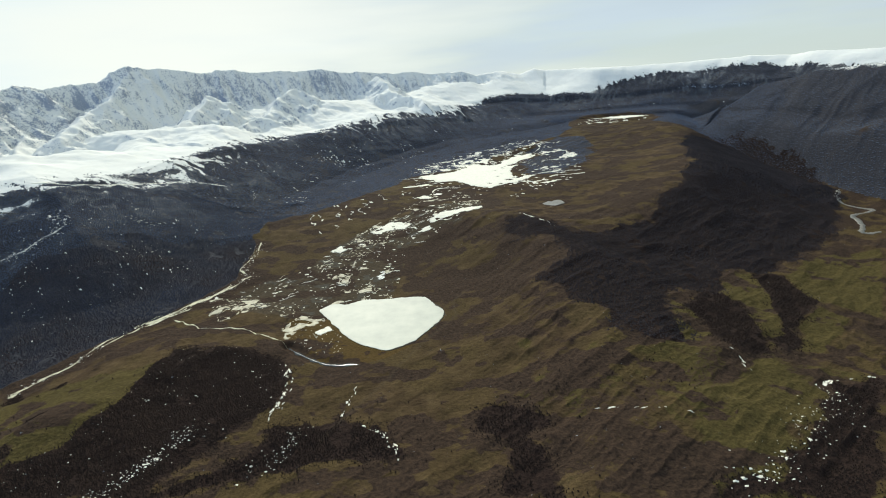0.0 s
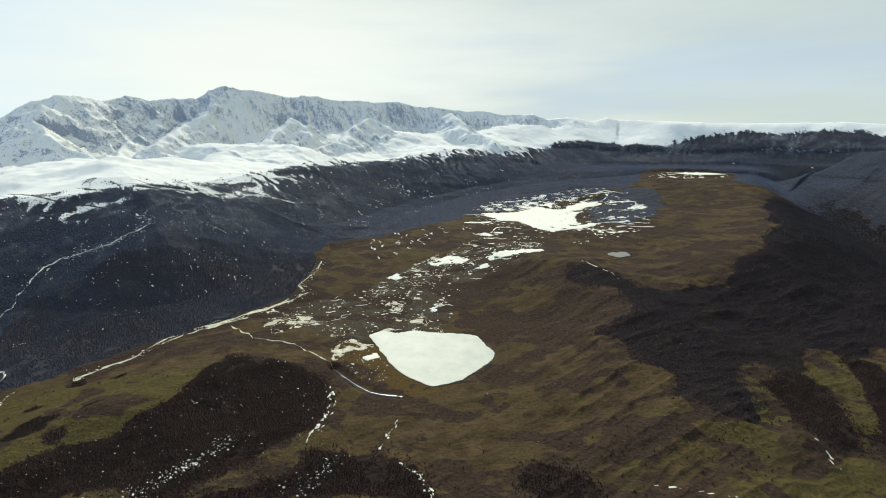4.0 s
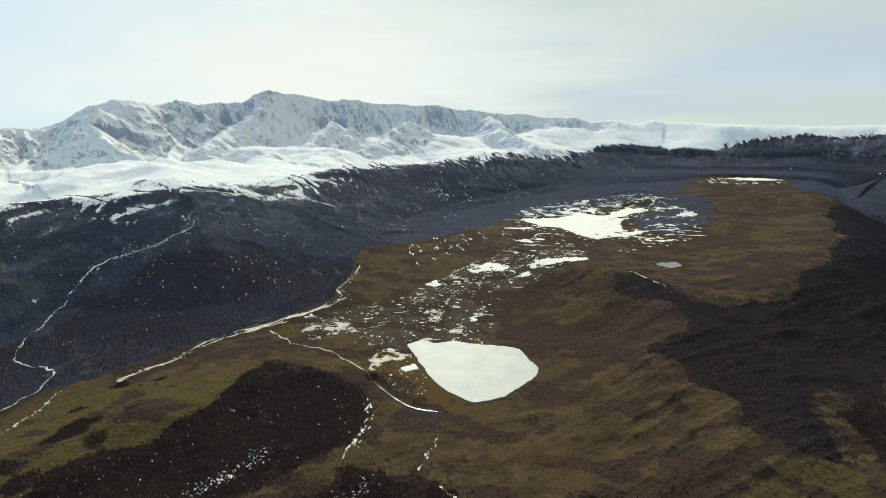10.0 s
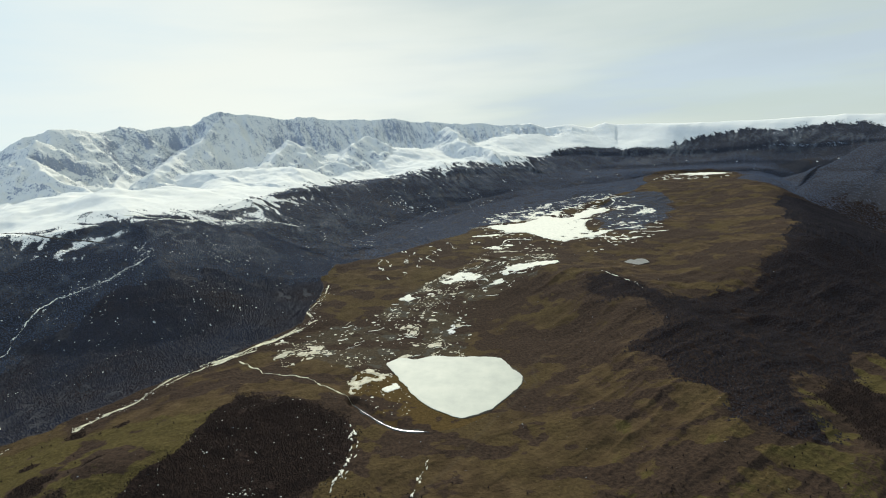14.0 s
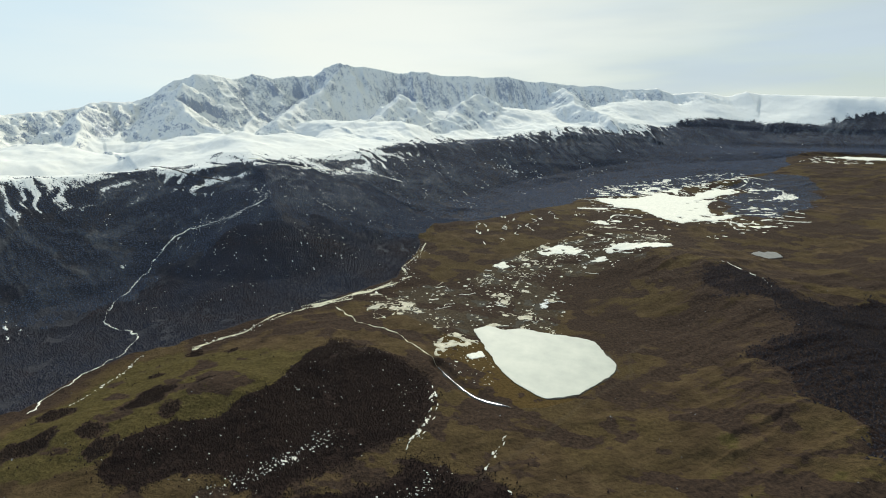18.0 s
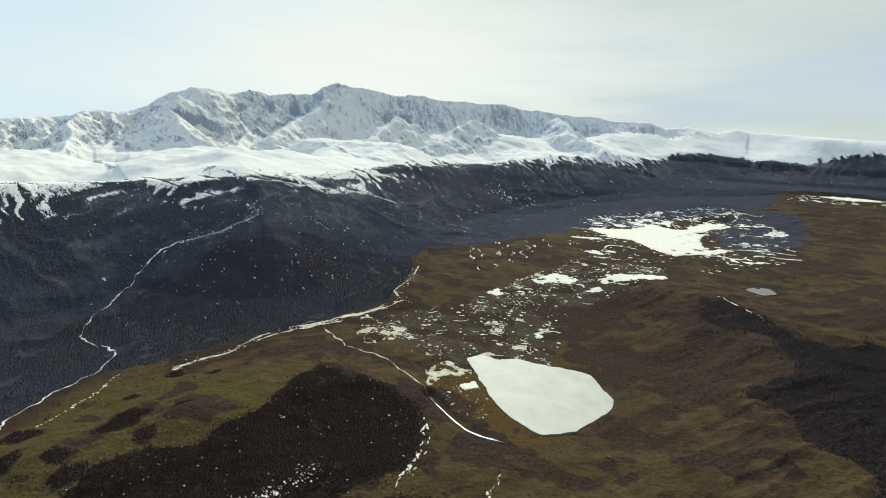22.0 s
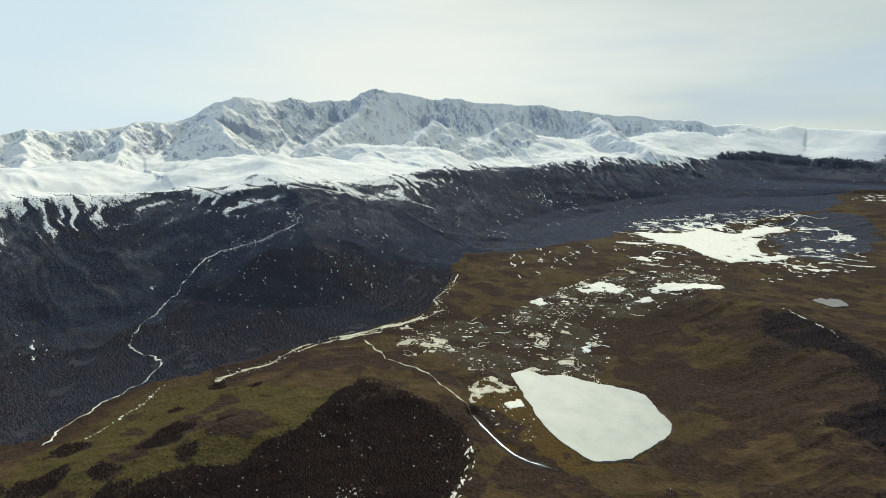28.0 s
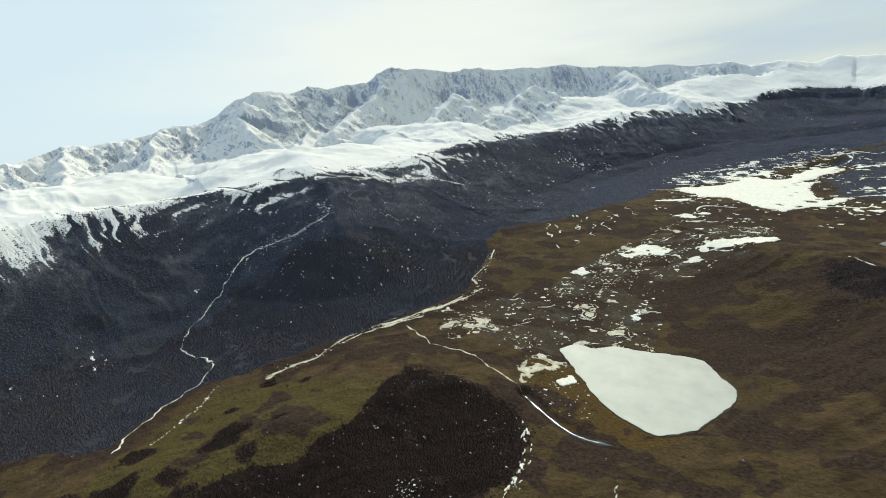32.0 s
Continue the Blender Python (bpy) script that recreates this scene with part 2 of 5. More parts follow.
# spurs that come forward from the crest
SPURS = [
    [(-2188, 2153, 523), (-2153, 2016, 448), (-1845, 1931, 316), (-1642, 1848, 247)],
    [(-1756, 2983, 649), (-1737, 2594, 437), (-1706, 2249, 335)],
    [(-1235, 2755, 465), (-1242, 2476, 361), (-1299, 2162, 288), (-1341, 1896, 251)],
    [(-875, 3193, 470), (-918, 2818, 357), (-1016, 2467, 279)],
    [(-2507, 1847, 409), (-2256, 1594, 298), (-2035, 1384, 234)],
    [(-2714, 1509, 371), (-2428, 1299, 285), (-2179, 1125, 230)],
    [(-422, 3826, 514), (-280, 3435, 401), (-54, 3240, 338)],
    [(-2079, 2630, 565), (-1951, 2373, 376), (-1798, 2110, 282)],
]


def range_rise(x, y, foot, crest, treeline):
    df, zf, sf, side_f = polyline(x, y, foot)
    dc, zc, sc, side_c = polyline(x, y, crest)
    u = df / (df + dc + 1e-6)
    low = np.interp(u, [0, 0.05, 0.17, 0.24], [0, 0.10, 0.68, 1.0])
    high = np.interp(u, [0.24, 0.50, 0.74, 0.85, 0.92, 1], [0, 0.07, 0.15, 0.25, 0.60, 1])
    bench = np.interp(u, [0.24, 0.50, 0.75, 0.89, 0.93, 1], [0, 0.20, 0.42, 0.52, 0.68, 1])
    w = smooth(-1500, -700, x)
    high = high * (1 - w) + bench * w
    # the far end of the range is flattened so the sun lightens its forest
    w = smooth(-300, 700, x)
    low = low * (1 - w) + w * np.interp(u, [0, 0.10, 0.30, 0.54], [0, 0.20, 0.68, 1.0])
    high = high * (1 - w) + w * np.interp(u, [0.50, 0.75, 0.90, 1], [0, 0.50, 0.82, 1])
    rise = treeline * low + np.maximum(zc - treeline, 30) * high
    behind = side_c > 0
    rise = np.where(behind, zc - 0.55 * dc, rise)
    u = np.where(behind, 1.0, u)
    front = side_f < 0
    return np.where(front, 0, rise), np.where(front, 0, u), sc, dc, front, behind


def height(x, y):
    """Ground height, and how far up the main range a place lies (0 foot, 1 crest)."""
    x, y = np.asarray(x, float), np.asarray(y, float)
    plateau = np.interp(y, [950, 1500, 1680, 2180, 2650, 3000, 3400], [0, 38, 48, 52, 92, 98, 125])
    # side valley to the right of the plateau's edge
    d1, z1, _, side1 = polyline(x, y, HILL)
    d2, z2, _, side2 = polyline(x, y, EDGE)
    edge_x = np.interp(y, [-900, 330, 700, 1000, 1180, 1640, 2100, 2600, 3200], [600, 330, 290, 330, 470, 900, 1050, 1230, 1500])
    fall = np.clip(x - edge_x, 0, 900)
    base = plateau - (plateau + 95) * smooth(0, 620, fall)
    base = base - 40 * smooth(-520, -900, x) * smooth(1000, 500, y)
    wide = np.where(side1 < 0, 150.0, 115.0)
    base = base + z1 * np.exp(-((d1 / wide) ** 2)) * 0.95
    base = base + 26 * np.exp(-((d2 / 130.0) ** 2))
    d3, z3, _, _ = polyline(x, y, KNOLL)
    base = base + (z3 + 9 * fbm(x, y, 75, 4, 0.5, 13)) * np.exp(-((d3 / 125.0) ** 2))
    base = base + 5 * np.exp(-(((x + 60) ** 2 + (y - 420) ** 2) / 160.0**2))
    # flat valley floor with the lakes, rolling ground elsewhere
    flat = np.exp(-(((x + 210) / 230) ** 2 + ((y - 950) / 330) ** 2) ** 2)
    flat = np.maximum(flat, np.exp(-(((x - 120) / 420) ** 2 + ((y - 1900) / 420) ** 2) ** 2))
    across, along = x * 0.80 + y * 0.60, y * 0.80 - x * 0.60
    roll = 8 * fbm(x, y, 330, 5, 0.5, 11) + 10.0 * (ridged(across * 0.5, along, 105, 5, 0.56, 21) - 0.45)
    roll = roll + 7.0 * (ridged(across * 0.4, along, 40, 3, 0.55, 23) - 0.45) * smooth(-40, 120, x) * smooth(1500, 1100, y)
    base = base + roll * (1 - flat) + 0.5 * fbm(x, y, 30, 3, 0.5, 31) * (1 - 0.8 * flat)
    rise, u, sc, dc, front, behind = range_rise(x, y, FOOT, CREST, TREELINE + 25 * smooth(2300, 3500, y) * smooth(-900, 100, x))
    # gullies run down the range; broad snow domes on its bench, rock ribs on its faces
    wx = x + 60 * fbm(x, y, 300, 3, 0.5, 41)
    wy = y + 60 * fbm(x, y, 300, 3, 0.5, 43)
    ribs = 0.45 * ridged(wx, wy, 400, 6, 0.52, 51) + 0.55 * ridged(sc / 1.0 + 0.25 * (wx - x), dc * 0.33 + 0.2 * (wy - y), 170, 5, 0.52, 53) - 0.45
    domes = fbm(x, y, 420, 5, 0.42, 61)
    far = smooth(-1500, -700, x)
    face = smooth(0.70 + 0.12 * far, 0.88 + 0.06 * far, u) * (1 - 0.97 * smooth(100, 900, x))
    near_crest = np.exp(-((dc / 55.0) ** 2))
    detail = np.minimum(ribs, 0.10) * (230 * face * (1 - 0.95 * near_crest)) + ribs * (34 * smooth(0.02, 0.3, u) * (1 - 0.75 * smooth(-200, 400, x))) + domes * (85 - 50 * smooth(-200, 400, x)) * smooth(0.2, 0.42, u) * (1 - face) * (1 - near_crest)
    detail = detail + 46 * (ridged(sc + 0.4 * (wx - x), dc * 0.45, 52, 4, 0.58, 57) - 0.55) * face * (1 - near_crest)
    detail = detail + near_crest * face * (2 + 7 * (ridged(wx, wy, 90, 4, 0.55, 71) - 0.5))
    vx, vy = x + 75 * fbm(x, y, 230, 4, 0.55, 74), y + 75 * fbm(x, y, 230, 4, 0.55, 75)
    flank = ridged(x + 25 * fbm(x, y, 60, 3, 0.5, 77), y, 95, 5, 0.55, 76) - 0.45
    for k, line in enumerate(SPURS):
        ds, zs, ss, _ = polyline(vx, vy, line)
        top = zs - 0.60 * ds - 0.0004 * ds * ds - 8 + 42 * flank * smooth(0, 70, ds) + 14 * fbm(ss, 0 * ss + 9 * k, 90, 3, 0.5, 78)
        detail = np.maximum(detail, np.minimum(top - rise, 220) * (u > 0.2) * (~behind))
    h = np.where(front, base, base * (1 - smooth(0, 0.3, u)) + rise + detail * smooth(0, 0.06, u))
    rise_b, ub, _, dcb, front_b, _ = range_rise(x, y, FOOT_B, CREST_B, 150.0)
    hb = base * (1 - smooth(0, 0.3, ub)) + rise_b + (ribs * 60 + domes * 30) * smooth(0.05, 0.4, ub) * (1 - 0.5 * np.exp(-((dcb / 120.0) ** 2)))
    h = np.where(front_b, h, h + np.maximum(hb - h, 0) * smooth(3060, 2650, y))
    return h, np.where(behind, 1.0, u), np.where(front_b, 0, ub)


# ---- materials ----
def material(name):
    m = bpy.data.materials.new(name)
    m.use_nodes = True
    nodes, links = m.node_tree.nodes, m.node_tree.links
    return m, nodes, links, nodes["Principled BSDF"]


def noise_node(nodes, links, scale, detail=4.0, rough=0.55, vector=None):
    n = nodes.new("ShaderNodeTexNoise")
    n.inputs["Scale"].default_value, n.inputs["Detail"].default_value, n.inputs["Roughness"].default_value = scale, detail, rough
    if vector is None:
        vector = nodes.new("ShaderNodeNewGeometry").outputs["Position"]
    links.new(vector, n.inputs["Vector"])
    return n.outputs["Fac"]


def ramp_node(nodes, links, fac, stops):
    r = nodes.new("ShaderNodeValToRGB")
    while len(r.color_ramp.elements) < len(stops):
        r.color_ramp.elements.new(0.5)
    for e, (p, c) in zip(r.color_ramp.elements, stops):
        e.position, e.color = p, (*c, 1) if len(c) == 3 else c
    links.new(fac, r.inputs[0])
    return r.outputs[0]


def mix_node(nodes, links, fac, a, b):
    n = nodes.new("ShaderNodeMix")
    n.data_type = "RGBA"
    for socket, value in ((n.inputs[0], fac), (n.inputs[6], a), (n.inputs[7], b)):
        if isinstance(value, tuple):
            socket.default_value = (*value, 1)
        elif isinstance(value, float):
            socket.default_value = value
        else:
            links.new(value, socket)
    return n.outputs[2]


def math_node(nodes, links, op, a, b=0.0, clamp=False):
    n = nodes.new("ShaderNodeMath")
    n.operation, n.use_clamp = op, clamp
    for socket, value in ((n.inputs[0], a), (n.inputs[1], b)):
        if isinstance(value, (int, float)):
            socket.default_value = value
        else:
            links.new(value, socket)
    return n.outputs[0]


def attribute(nodes, name):
    n = nodes.new("ShaderNodeAttribute")
    n.attribute_name = name
    return n.outputs["Fac"]


def bump(nodes, links, bsdf, fac, strength, distance):
    b = nodes.new("ShaderNodeBump")
    b.inputs["Strength"].default_value, b.inputs["Distance"].default_value = strength, distance
    links.new(fac, b.inputs["Height"])
    links.new(b.outputs[0], bsdf.inputs["Normal"])


def cover_edge(nodes, links, cover, fine, width):
    """A cover that runs from 0 to 1 breaks up along its edge by a fine noise."""
    shifted = math_node(nodes, links, "ADD", cover, math_node(nodes, links, "MULTIPLY", math_node(nodes, links, "SUBTRACT", fine, 0.5), width))
    n = nodes.new("ShaderNodeMapRange")
    n.interpolation_type = "SMOOTHSTEP"
    n.inputs["From Min"].default_value, n.inputs["From Max"].default_value = 0.42, 0.58
    links.new(shifted, n.inputs["Value"])
    return n.outputs[0]


def land_material():
    m, nodes, links, bsdf = material("land")
    broad, mid, fine = (noise_node(nodes, links, s, 6.0, 0.6) for s in (0.006, 0.035, 0.22))
    soil = ramp_node(nodes, links, mid, [(0.28, (0.0215, 0.0148, 0.0096)), (0.5, (0.0545, 0.0366, 0.0203)), (0.72, (0.0940, 0.0660, 0.0340))])
    steppe = ramp_node(nodes, links, fine, [(0.3, (0.0320, 0.0228, 0.0112)), (0.7, (0.0860, 0.0625, 0.0265))])
    ground = mix_node(nodes, links, ramp_node(nodes, links, broad, [(0.38, (0, 0, 0)), (0.62, (1, 1, 1))]), soil, steppe)
    grass = ramp_node(nodes, links, fine, [(0.25, (0.0340, 0.0270, 0.0115)), (0.55, (0.0620, 0.0495, 0.0185)), (0.8, (0.0970, 0.0780, 0.0290))])
    ground = mix_node(nodes, links, cover_edge(nodes, links, attribute(nodes, "meadow"), mid, 1.5), ground, grass)
    bog = ramp_node(nodes, links, fine, [(0.3, (0.0266, 0.0220, 0.0168)), (0.7, (0.0750, 0.0572, 0.0357))])
    ground = mix_node(nodes, links, cover_edge(nodes, links, attribute(nodes, "marsh"), mid, 0.6), ground, bog)
    pool = ramp_node(nodes, links, fine, [(0.3, (0.0390, 0.0363, 0.0304)), (0.7, (0.0788, 0.0713, 0.0563))])
    ground = mix_node(nodes, links, cover_edge(nodes, links, attribute(nodes, "pool"), fine, 0.5), ground, pool)
    mud = ramp_node(nodes, links, fine, [(0.3, (0.0480, 0.0315, 0.0110)), (0.7, (0.0860, 0.0570, 0.0210))])
    ground = mix_node(nodes, links, cover_edge(nodes, links, attribute(nodes, "mud"), mid, 0.4), ground, mud)
    scrub = ramp_node(nodes, links, fine, [(0.3, (0.0192, 0.0137, 0.0112)), (0.7, (0.0506, 0.0337, 0.0230))])
    ground = mix_node(nodes, links, cover_edge(nodes, links, attribute(nodes, "scrub"), fine, 1.0), ground, scrub)
    # forest floor of the range, lightened and blued for the haze over it
    hazy_duff = ramp_node(nodes, links, fine, [(0.3, (0.0240, 0.0250, 0.0310)), (0.7, (0.0480, 0.0480, 0.0560))])
    ground = mix_node(nodes, links, cover_edge(nodes, links, attribute(nodes, "wood"), mid, 0.5), ground, hazy_duff)
    # larch litter, so dark that it also carries the shade of the slopes
    shaded_litter = ramp_node(nodes, links, fine, [(0.3, (0.0115, 0.0079, 0.0074)), (0.7, (0.0266, 0.0173, 0.0142))])
    ground = mix_node(nodes, links, cover_edge(nodes, links, attribute(nodes, "larch"), mid, 0.5), ground, shaded_litter)
    path = mix_node(nodes, links, fine, (0.07, 0.056, 0.038), (0.10, 0.082, 0.055))
    ground = mix_node(nodes, links, attribute(nodes, "track"), ground, path)
    dusting = math_node(nodes, links, "MULTIPLY", attribute(nodes, "dust"), math_node(nodes, links, "MULTIPLY", mid, fine), True)
    ground = mix_node(nodes, links, dusting, ground, (0.66, 0.67, 0.66))
    white = mix_node(nodes, links, mid, (0.6500, 0.6580, 0.6400), (0.7300, 0.7300, 0.6900))
    ground = mix_node(nodes, links, cover_edge(nodes, links, attribute(nodes, "snow"), fine, 0.8), ground, white)
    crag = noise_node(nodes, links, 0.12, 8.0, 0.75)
    # grey rock, its colour lightened and blued to carry the distance haze
    hazy_stone = ramp_node(nodes, links, fine, [(0.3, (0.1900, 0.2150, 0.2700)), (0.7, (0.3900, 0.4300, 0.5000))])
    ground = mix_node(nodes, links, cover_edge(nodes, links, attribute(nodes, "rock"), crag, 2.6), ground, hazy_stone)
    links.new(ground, bsdf.inputs["Base Color"])
    bsdf.inputs["Roughness"].default_value = 0.95
    bsdf.inputs["Specular IOR Level"].default_value = 0.04
    relief = math_node(nodes, links, "MULTIPLY", math_node(nodes, links, "ADD", fine, mid), math_node(nodes, links, "SUBTRACT", 1.0, math_node(nodes, links, "MULTIPLY", attribute(nodes, "snow"), 0.7)))
    bump(nodes, links, bsdf, relief, 0.9, 3.2)
    return m


def simple_material(name, dark, light, scale, rough=0.9, specular=0.2, height=0.0, island=0.0):
    m, nodes, links, bsdf = material(name)
    fac = noise_node(nodes, links, scale, 5.0, 0.6)
    if island:
        rnd = nodes.new("ShaderNodeNewGeometry").outputs["Random Per Island"]
        fac = math_node(nodes, links, "ADD", math_node(nodes, links, "MULTIPLY", fac, 1 - island), math_node(nodes, links, "MULTIPLY", rnd, island))
    links.new(ramp_node(nodes, links, fac, [(0.25, dark), (0.75, light)]), bsdf.inputs["Base Color"])
    bsdf.inputs["Roughness"].default_value, bsdf.inputs["Specular IOR Level"].default_value = rough, specular
    if height:
        bump(nodes, links, bsdf, fac, 0.5, height)
    return m


def forest_material(name, dark, light, scale, rough=0.9, specular=0.2, height=0.0, island=0.0):
    """Conifers mixed with bare brown larches in broad drifts."""
    m = simple_material(name, dark, light, scale, rough, specular, height, island)
    nodes, links = m.node_tree.nodes, m.node_tree.links
    bsdf = nodes["Principled BSDF"]
    base = bsdf.inputs["Base Color"].links[0].from_socket
    rnd = nodes.new("ShaderNodeNewGeometry").outputs["Random Per Island"]
    brown = mix_node(nodes, links, rnd, (0.034, 0.025, 0.025), (0.062, 0.046, 0.043))
    drift = ramp_node(nodes, links, noise_node(nodes, links, 0.006, 6.0, 0.62), [(0.40, (0, 0, 0)), (0.60, (0.9, 0.9, 0.9))])
    links.new(mix_node(nodes, links, drift, base, brown), bsdf.inputs["Base Color"])
    return m


LAND = land_material()
ICE = simple_material("lake_ice", (0.3000, 0.3230, 0.2860), (0.4150, 0.4270, 0.3680), 0.03, 0.6, 0.3, 0.15)
SNOW = simple_material("old_snow", (0.5500, 0.5433, 0.4733), (0.7600, 0.7470, 0.6519), 0.15, 0.85, 0.2, 0.3)
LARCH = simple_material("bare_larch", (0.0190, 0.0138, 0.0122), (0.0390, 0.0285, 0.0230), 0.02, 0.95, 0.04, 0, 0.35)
# the blue of these two conifer colours is distance haze put into the foliage
HAZY_PINE = forest_material("hazy_pine", (0.0340, 0.0380, 0.0540), (0.0600, 0.0640, 0.0880), 0.01, 0.95, 0.04, 0, 0.2)
HAZY_CONIFER = simple_material("hazy_conifer", (0.0480, 0.0600, 0.0900), (0.0820, 0.0970, 0.1380), 0.01, 0.95, 0.04, 0, 0.2)
MIXED = simple_material("mixed_forest", (0.0260, 0.0225, 0.0240), (0.0480, 0.0405, 0.0420), 0.012, 0.95, 0.04, 0, 0.12)
BARK = simple_material("bark", (0.03, 0.022, 0.017), (0.07, 0.05, 0.035), 2.0)
RIVER_ICE = simple_material("river_ice", (0.24, 0.22, 0.13), (0.72, 0.69, 0.52), 0.35, 0.7, 0.3, 0.3)
MARSH_ICE = simple_material("marsh_ice", (0.20, 0.18, 0.125), (0.60, 0.57, 0.45), 0.09, 0.75, 0.2, 0.2)
SHINGLE = simple_material("shingle", (0.03, 0.026, 0.02), (0.07, 0.06, 0.045), 0.8)
SIDE_WATER = simple_material("silty_water", (0.09, 0.088, 0.08), (0.20, 0.195, 0.18), 0.12, 0.35, 0.3)
WATER, _n, _l, _b = material("meltwater")
_b.inputs["Base Color"].default_value = (0.035, 0.042, 0.045, 1)
_b.inputs["Roughness"].default_value = 0.16
bump(_n, _l, _b, noise_node(_n, _l, 0.8), 0.15, 0.1)


# ---- plan of the covers, in metres ----
LAKE = [(-256, 844), (-233, 870), (-205, 859), (-170, 877), (-130, 870), (-72, 871), (-48, 863), (-32, 827), (-16, 804), (-13, 782),
    (-25, 752), (-47, 722), (-64, 695), (-84, 681), (-107, 670), (-127, 680), (-151, 696), (-180, 726), (-214, 775), (-237, 816)]
BASIN = [(-256, 844), (-295, 822), (-305, 767), (-267, 698), (-224, 661), (-189, 640), (-146, 637), (-106, 650), (-75, 675), (-43, 715),
    (-11, 773), (-25, 832)]
LAKE_FAR = [(-96, 1953), (56, 2019), (155, 2145), (226, 2061), (302, 2211), (460, 2367), (450, 2255), (311, 2047), (283, 1814), (371, 1782),
    (248, 1652), (169, 1582), (106, 1661), (57, 1787), (-23, 1797)]
LAKE_THIRD = [(1068, 3203), (1168, 3227), (1287, 3220), (1347, 3149), (1295, 3080), (1170, 3069), (1104, 3129)]
STRIP = [(-46, 1288), (-9, 1325), (119, 1354), (106, 1296), (27, 1284), (-31, 1268)]
PATCH_A = [(-206, 1284), (-149, 1343), (-93, 1322), (-114, 1281), (-174, 1270)]
PATCH_B = [(-296, 1162), (-276, 1196), (-251, 1166), (-266, 1143)]
PATCH_C = [(511, 2084), (604, 2260), (643, 2198), (602, 2124), (552, 2119)]
POND = [(281, 1363), (322, 1413), (358, 1414), (362, 1373), (310, 1334)]
PATCH_D = [(-304, 768), (-288, 798), (-267, 820), (-237, 798), (-256, 768), (-276, 760), (-285, 729)]
MARSH = [(-256, 844), (-291, 809), (-479, 899), (-464, 986), (-349, 1048), (-271, 1209), (-210, 1311), (-57, 1430), (138, 1457), (45, 1230),
    (-92, 1147), (-108, 995), (-110, 886)]
MARSH_WET = [(-546, 912), (-479, 957), (-399, 1003), (-289, 1132), (-240, 1271), (-75, 1544), (38, 1645), (130, 1500), (60, 1266), (-94, 1272), (-117, 1102),
    (-115, 926), (-238, 896), (-263, 841), (-329, 808), (-415, 818)]
ICE_EDGE = [(-256, 838), (-245, 870), (-211, 905), (-166, 909), (-97, 911), (-70, 880), (-88, 868), (-206, 862)]
PATCH_E = [(-239, 752), (-224, 772), (-215, 757), (-230, 742)]
RIVER = [(-700, 654), (-685, 689), (-652, 721), (-640, 770), (-628, 824), (-591, 866), (-558, 901), (-539, 929), (-508, 963), (-483, 1000),
    (-459, 1052), (-501, 1088), (-500, 1193), (-514, 1279)]
BRANCH = [(-554, 869), (-482, 818), (-466, 798)]
CREEK = [(-377, 788), (-334, 737), (-292, 721)]
SHORE = [(-274, 704), (-242, 675), (-213, 652), (-189, 640), (-146, 637), (-107, 653)]
CHAIN_A = [(-267, 642), (-247, 612), (-242, 586), (-241, 553), (-247, 515)]
CHAIN_B = [(-143, 574), (-147, 535), (-152, 515), (-145, 503)]
CHAIN_C = [(-125, 490), (-97, 478), (-81, 444)]
GULLY = [(-788, 440), (-828, 509), (-830, 600), (-849, 675), (-956, 689), (-1003, 710), (-1026, 800), (-1039, 877), (-1057, 949),
    (-1024, 992), (-947, 1051), (-895, 1139), (-971, 1162)]
FOREST_EDGE = [(-806, 442), (-835, 530), (-815, 612), (-760, 655), (-705, 725), (-636, 795), (-578, 900), (-535, 968), (-480, 1030), (-500, 1136), (-520, 1271),
    (-560, 1320), (-545, 1440), (-430, 1500), (-300, 1650), (-180, 1800), (-105, 1965), (60, 2060), (170, 2200), (320, 2330), (470, 2480), (640, 2620), (800, 2900), (882, 3272)]
DARK_MARSH = [(440, 2360), (640, 2640), (800, 2560), (720, 2230), (600, 2020), (420, 1760), (330, 1830), (330, 2010), (460, 2250)]
# the dark cover of the knoll wood is partly the slope's shade
WOOD_KNOLL = [(-462, 702), (-328, 685), (-269, 646), (-248, 572), (-250, 514), (-298, 480), (-349, 430), (-366, 403), (-581, 368),
    (-606, 370), (-564, 422), (-484, 483), (-462, 546), (-464, 630)]
WOOD_NEAR = [(-292, 437), (-208, 509), (-158, 507), (-94, 478), (-77, 438), (-342, 407)]
WOOD_BOTTOM = [(26, 506), (76, 509), (109, 466), (72, 446), (79, 393), (92, 354), (29, 365), (49, 423), (15, 466)]
# larch slope; its outline takes in the shadow side of the lake hill
WOOD_SIDE = [(168, 1150), (215, 1190), (300, 1050), (419, 1107), (540, 1185), (699, 1390), (848, 1567), (1096, 2188), (1330, 2450), (1476, 2408),
    (1494, 1964), (1449, 1705), (1100, 1280), (929, 1118), (780, 1022), (625, 962), (465, 807), (387, 756), (342, 641), (322, 577),
    (283, 586), (259, 601), (219, 613), (231, 668), (206, 683), (207, 759), (185, 811), (236, 909), (237, 993), (166, 1024)]
WOOD_CORNER = [(477, 506), (572, 544), (374, 331), (243, 336), (343, 387)]
WOOD_STRIP = [(394, 722), (465, 807), (516, 835), (507, 733), (477, 646), (450, 590), (400, 575), (383, 621), (399, 680)]
WOOD_SLOPE = [(658, 959), (729, 950), (703, 860), (706, 824), (615, 741), (551, 690), (540, 640), (480, 590), (477, 646), (537, 688), (606, 814)]
MEADOW_A = [(383, 747), (394, 722), (399, 680), (383, 621), (316, 579), (336, 638)]
